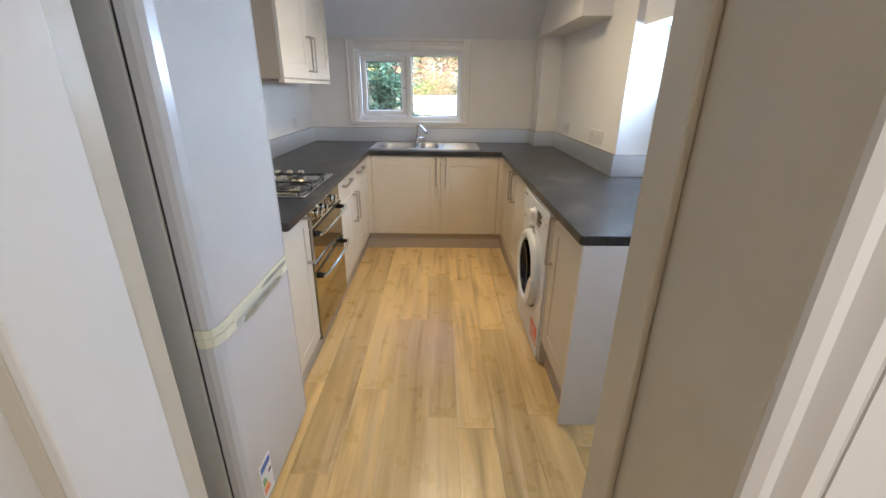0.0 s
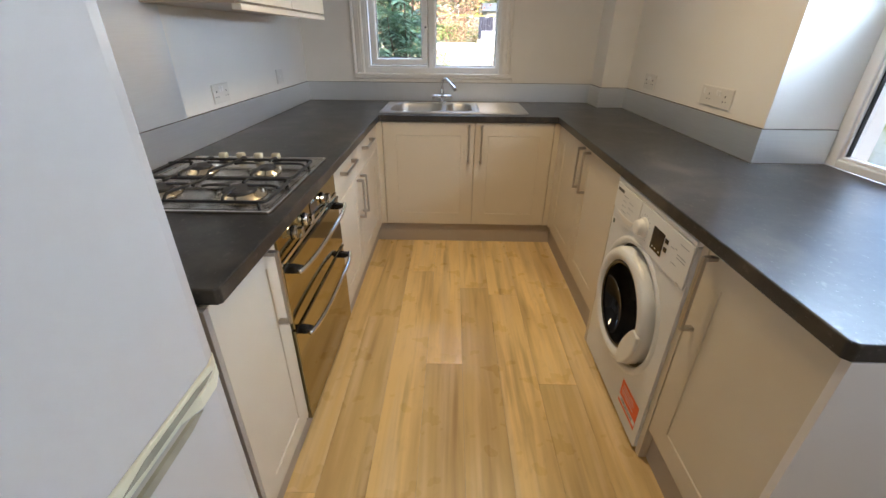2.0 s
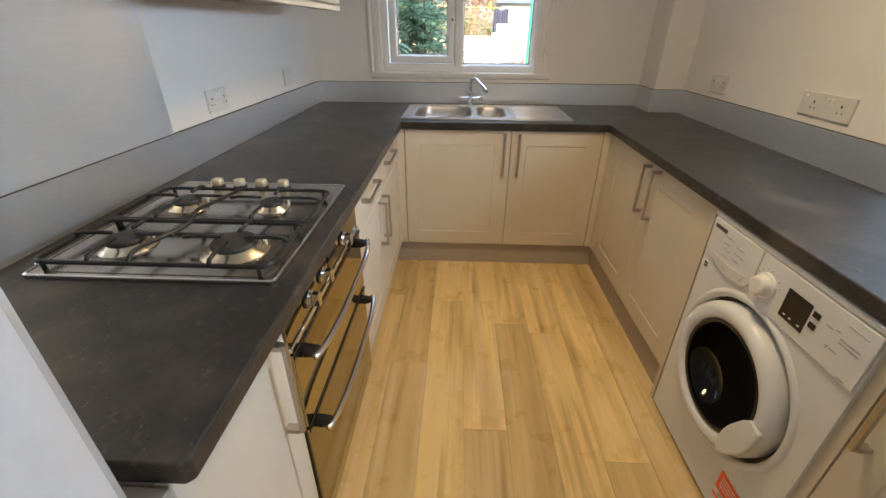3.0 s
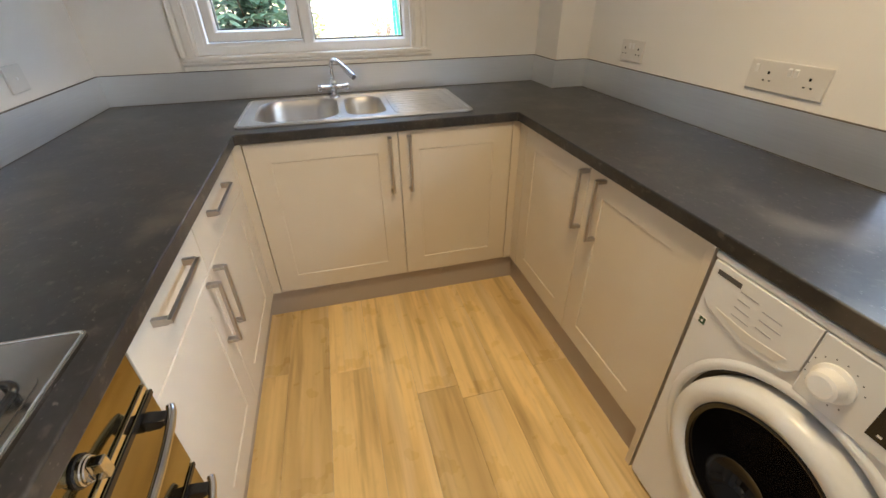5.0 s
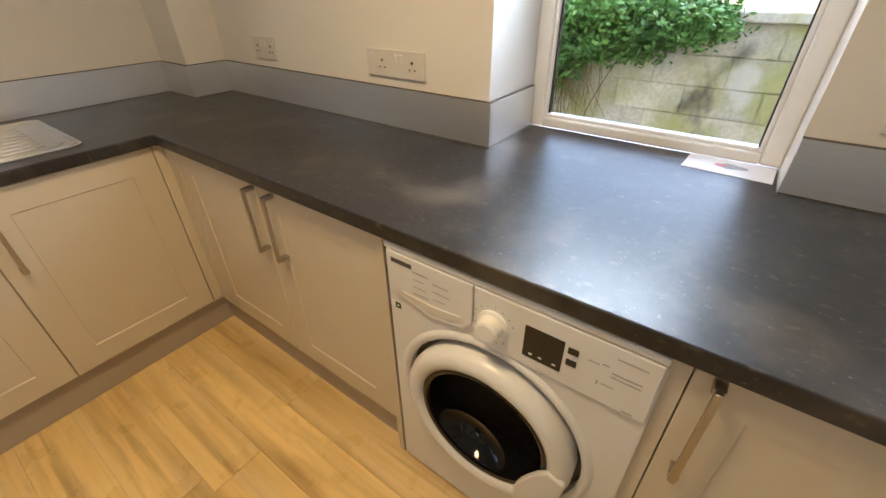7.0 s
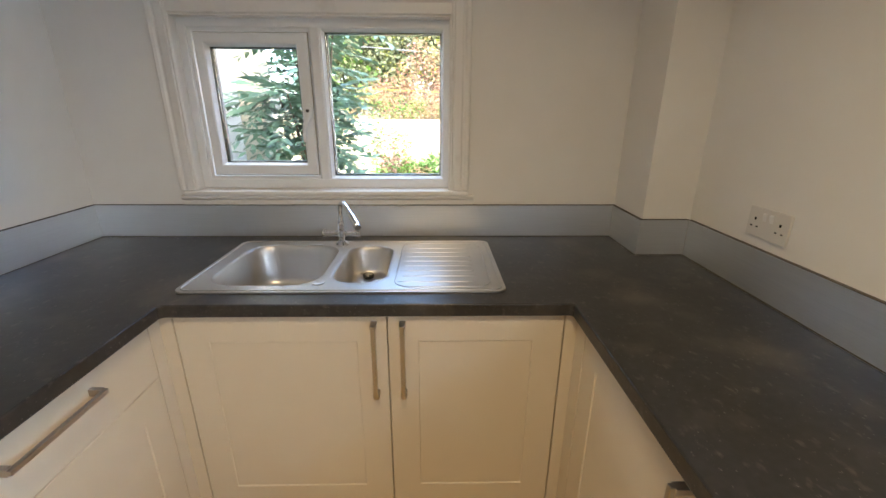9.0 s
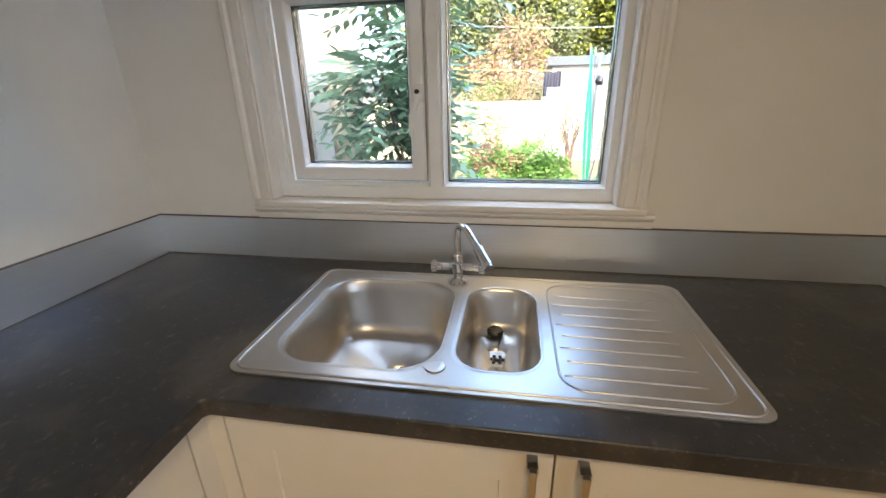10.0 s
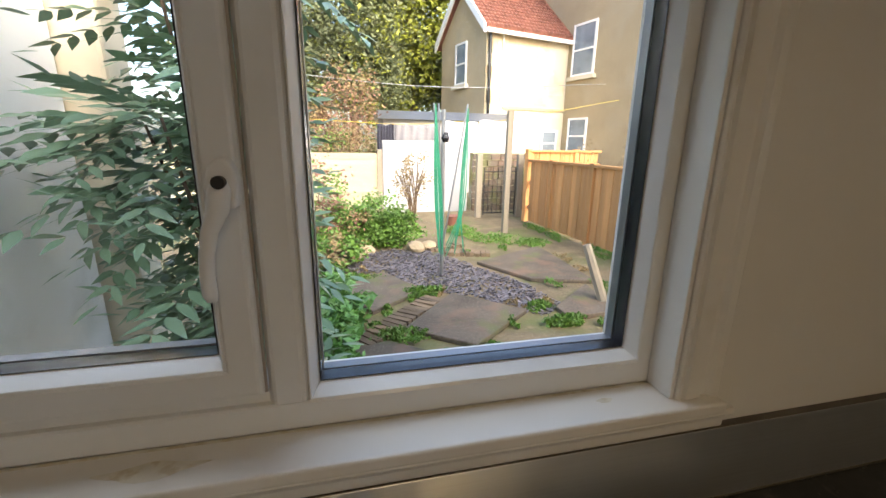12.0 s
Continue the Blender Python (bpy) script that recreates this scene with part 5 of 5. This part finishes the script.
# rotary dryer with its green cover, folded
rd = thing("rotary_dryer", (0.85, 8.0, 0), "folded rotary clothes dryer with a bright green cord set", "rotary dryer")
part("pole", tube([(0, 0, 0), (0, 0, 1.78)], 0.022, 10), GREYM, rd)
for sx, top, n in ((-1, (-0.09, -0.03, 1.83), 12), (1, (0.26, 0.0, 1.80), 8)):
    bm = bmesh.new()
    for k in range(n):
        w0 = rnd.uniform(-1, 1)
        low = (0.04 + 0.10 * (k % 3), -0.03, 0.24 + 0.02 * k) if sx > 0 else (-0.03 + 0.03 * w0, -0.03, 0.26 + 0.02 * k)
        mid = (0.20 + 0.03 * w0, -0.02, 0.75) if sx > 0 else (-0.055 + 0.05 * w0, -0.03, 0.8)
        tube(smooth_path([low, mid, (top[0] * 0.9 + 0.03 * w0, top[1], 1.35), top], 4), 0.0065, 4, bm, 1.0)
    part("folded_lines", bm, GREENC, rd, "bright green folded lines")
for dx in (-0.10, -0.05, 0.26):
    part("arm", tube([(0.01, 0.0, 0.35), (dx, 0.02, 1.84)], 0.010, 6), GREYM, rd)
part("collar", turned([(0.035, 1.46), (0.045, 1.50), (0.03, 1.56)], "z", (0.02, 0, 0), 12), BLACK, rd)
tagged(part("wooden_post", boxes((2.36, 2.45, 9.98, 10.07, 0, 1.95)), TIMBER_G, bevel=0.005), "weathered square timber post in the garden", "wooden post")
tagged(part("wooden_stake", tube([(2.16, 6.88, 0), (2.02, 7.05, 0.55)], 0.05, 8, None, 0.8), TIMBER_G), "short leaning weathered timber stake", "wooden stake")


def board_fence(name, a, b, height, label, board=0.12, post_every=1.1, material=TIMBER):
    """Upright boards between posts from a to b."""
    a, b = Vector((*a, 0)), Vector((*b, 0))
    L = (b - a).length
    m = Matrix.Translation(a) @ Matrix.Rotation(math.atan2(b.y - a.y, b.x - a.x), 4, "Z")
    f0 = thing(name, m, label, "fence")
    n = int(L / board)
    me = None
    for i in range(n):
        if me is None:
            ob = part("slat", boxes((0.004, board - 0.004, 0.0, 0.018, 0.04, height)), material, f0)
            me = ob.data
        else:
            ob = new("slat", me)
            ob.parent = f0
        ob.location = (i * board, 0.006 * (i % 2), 0)
    for i in range(int(L / post_every) + 1):
        part("post", boxes((i * post_every - 0.05, i * post_every + 0.05, -0.04, 0.06, 0, height + 0.06)), material, f0, bevel=0.006)
    for z in (0.25, height * 0.62):
        part("rail", boxes((0, L, 0.0, -0.035, z, z + 0.07)), material, f0)
    part("cap", boxes((0, L, -0.05, 0.06, height, height + 0.04)), material, f0, bevel=0.005)
    return f0


board_fence("garden_fence", (3.55, 4.62), (3.22, 10.95), 1.14, "orange-brown timber board fence with posts and a capping rail")
board_fence("garden_fence", (3.22, 11.0), (4.9, 11.3), 1.30, "orange-brown timber board fence beyond the gate")
# left cream panels, white rendered wall, stone wall and gate
lf = thing("panel_fence", (-3.4, 12.35, 0), "cream painted fence of horizontal overlapping boards", "fence")
for k in range(2):
    for i in range(11):
        part("slat", prism([(0.0, i * 0.11), (-0.025, i * 0.11), (-0.012, i * 0.11 + 0.122), (0.0, i * 0.11 + 0.122)], "x", k * 1.98 + 0.05, k * 1.98 + 1.93), CREAMB, lf)
    part("post", boxes((k * 1.98 + 1.93, k * 1.98 + 2.03, -0.06, 0.05, 0, 1.30)), TIMBER_G, lf)
tagged(part("white_wall", boxes((0.62, 2.42, 12.30, 12.45, 0, 1.48)), RENDERW, bevel=0.01), "white painted garden wall behind the dryer", "garden wall")
st = thing("rubble_wall", (2.55, 12.35, 0), "rough grey stone wall seen behind the iron gate", "garden wall")
part("core", boxes((0, 1.3, 0.03, 0.25, 0, 1.25)), BLOCK, st)
for r0 in range(9):
    x = -0.1 * (r0 % 2)
    while x < 1.2:
        wdt = rnd.uniform(0.12, 0.26)
        part("stone", boxes((max(x, 0), x + wdt - 0.015, -rnd.uniform(0, 0.02), 0.03, r0 * 0.138, r0 * 0.138 + 0.125)), PAVING, st)
        x += wdt
gt = thing("iron_gate", (2.52, 11.5, 0), "black wrought iron garden gate", "gate")
part("gate_frame", boxes((0, 0.02, 0, 0.02, 0.05, 1.0), (0.66, 0.68, 0, 0.02, 0.05, 1.0), (0.02, 0.66, 0, 0.02, 0.08, 0.10), (0.02, 0.66, 0, 0.02, 0.90, 0.92), (0.02, 0.66, 0, 0.02, 0.5, 0.52)), IRON, gt)
for i in range(6):
    part("bar", tube([(0.1 + i * 0.095, 0.01, 0.1), (0.1 + i * 0.095, 0.01, 1.02)], 0.007, 6), IRON, gt)
for x in (2.42, 3.27):
    tagged(part("gate_post", boxes((x - 0.06, x + 0.05, 11.45, 11.55, 0, 1.25)), TIMBER_G, bevel=0.006), "weathered timber gate post", "gate post", "gate posts")

# block wall outside the side window
bw = thing("block_wall", (3.35, -1.5, 0), "mossy old concrete block garden wall with dark stains", "garden wall")
part("core", boxes((0.010, 0.2, 0, 6.05, 0, 1.12)), BLOCK, bw)
part("coping", boxes((-0.04, 0.24, 0, 6.1, 1.12, 1.18)), BLOCK, bw, bevel=0.01)
blk = None
for r0 in range(6):
    for i in range(14):
        if blk is None:
            ob = part("block", boxes((0, 0.010, 0.004, 0.436, 0.004, 0.182)), BLOCK, bw, bevel=0.003)
            blk = ob.data
        else:
            ob = new("block", blk)
            ob.parent = bw
        ob.location = (rnd.uniform(-0.004, 0.004), i * 0.44 - (0.22 if r0 % 2 else 0), r0 * 0.186)
shrub("ivy", (3.25, 2.9, 0), [(0.0, -0.15, 1.05, 0.22, 0.55, 0.18), (0.02, 0.35, 0.92, 0.18, 0.35, 0.28), (0.0, -0.55, 1.12, 0.2, 0.3, 0.12), (0.0, 0.1, 1.2, 0.25, 0.6, 0.12)], 4200, 0.045, LEAF_E, "leafy green ivy hanging over the block wall", "ivy", 21, (LEAF_B, 3), stems=2, stem_r=0.006)

iv = thing("ivy_roots", (3.25, 2.9, 0), "bare tan stems hanging down the block wall under the ivy", "ivy")
bm = bmesh.new()
for i in range(110):
    yy, zz = rnd.uniform(-0.1, 0.75), rnd.uniform(0.8, 1.05)
    tube(smooth_path([(0.06, yy, zz), (0.02 + rnd.uniform(-.03, .05), yy + rnd.uniform(-.08, .08), zz - 0.2), (0.085, yy + rnd.uniform(-.15, .15), zz - rnd.uniform(0.35, 0.7))], 4), 0.004, 4, bm, 0.5)
part("stems", bm, LEAF_T, iv, kind="stuff")

# shrubs in the garden
shrub("garden_bush", (0.28, 9.55, 0), [(0, 0, 0.38, 0.42, 0.4, 0.36), (0.2, -0.1, 0.25, 0.4, 0.3, 0.25)], 2600, 0.055, LEAF_B, "rounded fresh green garden bush", "bush", 31)
shrub("garden_bush", (-0.35, 8.6, 0), [(0, 0, 0.2, 0.35, 0.5, 0.2), (0.2, 0.7, 0.35, 0.4, 0.3, 0.3)], 1800, 0.06, LEAF_B, "low green plants at the edge of the garden bed", "bush", 32, (LEAF_T, 3))
shrub("garden_bush", (-0.25, 6.9, 0), [(0, 0, 0.18, 0.22, 0.5, 0.20), (-0.1, -0.6, 0.15, 0.25, 0.4, 0.2)], 1500, 0.08, LEAF_E, "broad-leaved green weeds beside the paving", "bush", 33)
shrub("flowering_shrub", (-0.45, 8.9, 0), [(0, 0, 0.75, 0.35, 0.4, 0.5), (0.1, 0.3, 0.4, 0.4, 0.3, 0.35)], 900, 0.05, LEAF_P, "straggly shrub with pinkish flowers", "shrub", 34, (LEAF_B, 1), stems=14, stem_r=0.006)
shrub("bare_shrub", (0.95, 10.6, 0), [(0, 0, 0.75, 0.38, 0.35, 0.5), (0.1, 0, 1.0, 0.3, 0.3, 0.3), (-0.15, 0, 0.9, 0.25, 0.3, 0.4)], 260, 0.045, LEAF_T, "nearly bare twiggy brown shrub", "shrub", 35, stems=34, stem_r=0.010)
shrub("bare_shrub", (3.9, 10.2, 0), [(0, 0, 1.15, 0.4, 0.4, 0.35), (0.2, -0.5, 1.1, 0.4, 0.4, 0.3)], 300, 0.04, LEAF_T, "tan twiggy shrub behind the fence", "shrub", 36, stems=30, stem_r=0.008)
for i, (x, y, rx, ry) in enumerate(((2.0, 9.5, 0.45, 0.35), (2.55, 9.2, 0.25, 0.2), (3.05, 9.9, 0.16, 0.7), (3.2, 8.2, 0.14, 0.6), (1.75, 10.2, 0.3, 0.35), (0.55, 7.45, 0.2, 0.1), (0.2, 6.55, 0.22, 0.12), (1.6, 6.55, 0.2, 0.08), (1.5, 6.9, 0.12, 0.08), (-0.1, 8.0, 0.25, 0.08))):
    shrub("grass_tuft", (x, y, 0), [(0, 0, 0.04, rx, ry, 0.05)], 900, 0.035, LEAF_B, "low green weeds and grass on the ground", "weeds", 50 + i, stems=2, stem_r=0.003, flat=1.5)
rt = random.Random(77)
for i, (x, y) in enumerate(((-0.2, 7.0), (0.15, 7.1), (0.45, 7.35), (0.7, 7.45), (0.85, 6.3), (1.15, 6.65), (1.3, 7.0), (0.5, 6.25), (0.05, 6.75), (1.65, 7.0), (1.95, 7.45), (2.4, 7.3), (2.6, 8.4), (2.0, 9.0), (1.4, 8.9), (0.0, 8.3), (-0.3, 7.6), (1.9, 6.5), (2.5, 7.9), (2.75, 7.2))):
    r0 = rt.uniform(0.05, 0.12)
    shrub("grass_tuft", (x, y, 0), [(0, 0, 0.03, r0, r0 * rt.uniform(0.6, 1.8), 0.035)], rt.randint(90, 220), 0.035, LEAF_B if i % 3 else LEAF_T, "small green weeds growing in the joints", "weeds", 90 + i, stems=1, stem_r=0.002, flat=1.5)
tagged(part("flower_pot", turned([(0.10, 0.0), (0.13, 0.16), (0.14, 0.18)], "z", (1.72, 10.8, 0), 16), TILE), "orange terracotta flower pot", "flower pot")
for i, (x, y, s0) in enumerate(((0.75, 9.1, 0.13), (0.95, 9.2, 0.11), (-0.05, 8.95, 0.12), (0.1, 9.1, 0.1))):
    bm = bmesh.new()
    bmesh.ops.create_icosphere(bm, subdivisions=2, radius=s0)
    for q in bm.verts:
        q.co *= 1 + 0.25 * noise.noise(q.co * 9 + Vector((i, 0, 0)))
        q.co.z *= 0.7
    bmesh.ops.translate(bm, verts=bm.verts, vec=(x, y, s0 * 0.5))
    tagged(part("garden_rock", bm, ASHLAR_DIM, smooth=False), "pale rough garden stone at the edge of the slate", "rock", "rocks by the slate bed")

# trees
def tree(name, base, height, blobs, per, size, material, label, seed, extra=None):
    t = thing(name, base, label, "tree")
    r = random.Random(seed)
    bm = tube(smooth_path([(0, 0, 0), (0.1, 0, height * 0.3), (-0.05, 0.1, height * 0.6), (0, 0, height * 0.92)], 5), 0.22, 10, None, 0.2)
    for i in range(14):
        z = height * r.uniform(0.25, 0.85)
        a = r.uniform(0, 6.28)
        ln = height * r.uniform(0.12, 0.25)
        tube([(0, 0, z), (ln * 0.5 * math.cos(a), ln * 0.5 * math.sin(a), z + 0.2), (ln * math.cos(a), ln * math.sin(a), z + 0.5)], 0.06, 6, bm, 0.3)
    part("trunk", bm, BARK, t)
    leaves("crown", cloud(blobs, per, seed), size, material, t, seed, 0.7)
    if extra:
        leaves("crown", cloud(blobs, per // extra[1], seed + 5), size, extra[0], t, seed + 2, 0.7)
    return t


tree("conifer", (0.2, 19.5, 0), 9, [(0, 0, 5.5, 1.7, 1.5, 2.6), (-0.8, 0, 4.0, 1.5, 1.3, 2.0), (0.6, 0, 7.2, 1.2, 1.2, 1.8), (0.9, 0.3, 3.6, 1.0, 1.0, 1.5)], 7000, 0.16, LEAF_C, "tall dark green conifer behind the gardens", 61, (LEAF_D, 5))
tree("laurel_tree", (3.0, 23.5, 0), 10, [(0, 0, 6.5, 2.1, 1.6, 2.6), (-1.2, 0, 4.2, 1.6, 1.4, 1.9), (1.0, 0, 4.6, 1.5, 1.5, 1.8), (0.3, 0, 8.6, 1.8, 1.5, 1.6)], 6500, 0.22, LEAF_D, "large evergreen tree with glossy yellow-green leaves", 62, (LEAF_C, 3))
tree("conifer", (-3.2, 20.5, 0), 9, [(0, 0, 5.2, 2.0, 1.5, 3.0), (0.8, 0, 3.2, 1.6, 1.2, 1.8)], 6500, 0.18, LEAF_C, "tall dark green conifer behind the gardens", 63, (LEAF_B, 5))
shrub("bare_shrub", (0.0, 15.5, 0), [(0, 0, 2.2, 0.9, 0.6, 1.2), (-0.9, 0, 1.5, 0.9, 0.6, 0.9)], 1500, 0.08, LEAF_P, "reddish brown winter shrub behind the fence", "shrub", 64, (LEAF_T, 1), stems=40, stem_r=0.02)
shrub("hedge", (0.6, 14.2, 0), [(-0.6, 0, 1.1, 0.9, 0.5, 0.7), (0.2, 0, 1.0, 0.6, 0.5, 0.6), (-2.2, 0, 1.2, 1.2, 0.6, 0.8)], 2200, 0.07, LEAF_T, "tan overgrown hedge behind the fence", "hedge", 65, (LEAF_B, 3))

# neighbouring house, built along its own axes: u to the right along the wing, v away
ang = 13.0
hs = thing("stone_house", pose(4.7, 18.0, 0, 0, 0, ang), "pale stone terraced house with a red tiled rear wing", "house")
EV, WV, WU = 5.25, 3.4, 3.55
# wing front takes the sunlit stone tone, gable and main wall the shaded
part("wing_front", boxes((0, WU, 0, 0.25, 0, EV)), ASHLAR_LIT, hs, "pale ashlar wall of the wing, sunlight in its tone")
part("gable_wall", prism([(0, 0), (WV, 0), (WV, EV), (WV / 2, EV + 1.45), (0, EV)], "x", -0.02, 0.24), ASHLAR_DIM, hs, "ashlar gable wall, shade in its tone")
for r0 in range(13):
    for i in range(4):
        z = r0 * 0.40
        x = i * 0.85 + (0.4 if r0 % 2 else 0)
        if x + 0.84 < WU + 0.02:
            part("stone_block", boxes((x + 0.01, x + 0.84, -0.012, 0.0, z + 0.008, min(z + 0.392, EV))), ASHLAR_LIT, hs)
rf = part("roof", prism([(-0.25, EV - 0.20), (WV / 2, EV + 1.60), (WV + 0.25, EV - 0.20), (WV + 0.25, EV - 0.05), (WV / 2, EV + 1.75), (-0.25, EV - 0.05)], "x", -0.18, WU + 1.5), TILE, hs, "red clay tiled roof")
tile_me = None
for r0 in range(12):
    for i in range(22):
        t = r0 / 12
        if tile_me is None:
            ob = part("tile", tube([(0, -0.02, 0.012), (0, 0.19, 0.135)], 0.075, 6), TILE, rf)
            tile_me = ob.data
        else:
            ob = new("tile", tile_me)
            ob.parent = rf
        ob.location = (-0.10 + i * 0.165, -0.25 + t * (WV / 2 + 0.25), EV - 0.09 + t * 1.80)
for s0 in (1, -1):
    v0 = WV / 2 - s0 * (WV / 2 + 0.2)
    part("bargeboard", prism([(v0, EV - 0.30), (WV / 2, EV + 1.50), (WV / 2, EV + 1.80), (v0, EV - 0.02)], "x", -0.26, -0.19), PVC, hs, "white bargeboard")
part("gutter", boxes((-0.2, WU, -0.30, -0.18, EV - 0.28, EV - 0.16)), PVC, hs, "white gutter")
part("downpipe", tube([(0.08, -0.08, 0), (0.08, -0.08, EV - 0.2)], 0.05, 8), BLACK, hs, "black downpipe")
part("downpipe", tube([(0.62, -0.05, 0), (0.62, -0.05, EV - 0.2)], 0.03, 8), PVC, hs, "white downpipe")
part("string_course", boxes((0.7, WU, -0.06, -0.012, 2.62, 2.72)), ASHLAR_DIM, hs)
part("main_wall", boxes((WU, WU + 6, -4.6, 5, 0, 8.2)), ASHLAR_DIM, hs, "weathered ashlar wall of the main house, shade in its tone")
part("main_roof", prism([(WU - 0.3, 8.2), (WU + 3, 10.4), (WU + 6.3, 8.2)], "y", -4.8, 5.2), GREYM, hs, "grey slate roof")


def house_window(parent, m, w, h):
    win = part("window", boxes((0, 0.07, -0.05, 0.03, 0, h), (w - 0.07, w, -0.05, 0.03, 0, h), (0.07, w - 0.07, -0.05, 0.03, 0, 0.07), (0.07, w - 0.07, -0.05, 0.03, h - 0.07, h), (0.07, w - 0.07, -0.04, 0.03, h * 0.5 - 0.03, h * 0.5 + 0.03)), PVC, parent, "white framed sash window")
    win.matrix_local = m
    part("pane", boxes((0.07, w - 0.07, -0.02, 0.0, 0.07, h - 0.07)), HOUSEGLASS, win)
    part("sill", boxes((-0.12, w + 0.12, -0.14, 0.02, -0.14, -0.01)), ASHLAR_LIT, win)


house_window(hs, pose(-0.03, 2.15, 3.55, 0, 0, -90), 0.85, 1.45)
house_window(hs, pose(WU - 0.01, -0.25, 3.85, 0, 0, -90), 1.10, 1.75)
house_window(hs, pose(WU - 0.01, -0.35, 1.1, 0, 0, -90), 0.95, 1.3)
house_window(hs, pose(WU - 1.05, -0.03, 1.0, 0, 0, 0), 0.75, 0.95)
sd = thing("lean_to", (0.95, 15.6, 0), "low white outbuilding with a dark flat roof", "outbuilding")
part("wall", boxes((0, 3.6, 0, 1.6, 0, 2.05)), RENDERW, sd)
part("roof", prism([(-0.25, 2.05), (0.3, 2.30), (1.8, 2.28), (1.8, 2.05)], "x", -0.15, 3.75), GREYM, sd, "dark grey felt roof")


def cloth(name, a, b, top, drop, material, label, seed):
    c = thing(name, (*a, 0), label, "laundry")
    n, m = 24, 8
    vv, ff = [], []
    dx, dy = b[0] - a[0], b[1] - a[1]
    for j in range(m + 1):
        for i in range(n + 1):
            s0 = i / n
            wv = 0.05 * (0.3 + j / m) * math.sin(s0 * 19 + seed) + 0.03 * math.sin(s0 * 37 + seed * 2 + j * 0.3)
            vv.append((dx * s0, dy * s0 + wv, top - drop * j / m + 0.02 * math.sin(s0 * 9)))
    for j in range(m):
        for i in range(n):
            k = j * (n + 1) + i
            ff.append((k, k + 1, k + n + 2, k + n + 1))
    me = bpy.data.meshes.new("sheet")
    me.from_pydata(vv, [], ff)
    me.materials.append(material)
    for p in me.polygons:
        p.use_smooth = True
    ob = new("sheet", me)
    ob.parent = c
    so = ob.modifiers.new("thick", "SOLIDIFY")
    so.thickness = 0.006
    return c


cloth("hanging_sheet", (1.0, 13.4), (2.05, 13.4), 1.84, 0.62, CLOTH_G, "grey sheet hanging on a clothes line", 1)
cloth("hanging_sheet", (2.1, 13.4), (3.0, 13.5), 1.92, 0.85, CLOTH_W, "white sheet hanging on a clothes line", 2)
cloth("hanging_sheet", (3.05, 13.5), (4.1, 13.6), 1.97, 0.95, CLOTH_W, "white sheet hanging on a clothes line", 4)
cloth("hanging_trousers", (0.60, 13.3), (0.98, 13.37), 1.82, 0.6, CLOTH_D, "dark trousers hanging on a clothes line", 3)
tagged(part("clothes_line", tube(smooth_path([(-2.5, 13.0, 1.95), (0.6, 13.3, 1.84), (1.5, 13.4, 1.85), (2.6, 13.45, 1.93), (3.6, 13.55, 1.98), (8.2, 15.5, 2.8)], 6), 0.005, 5), YELLOW_L), "thin yellow clothes line across the gardens", "clothes line")
tagged(part("overhead_cable", tube(smooth_path([(-6, 16.5, 3.6), (2, 16.5, 3.05), (8.4, 16.6, 3.4)], 6), 0.01, 5), GREYM), "thin overhead cable across the gardens", "cable")
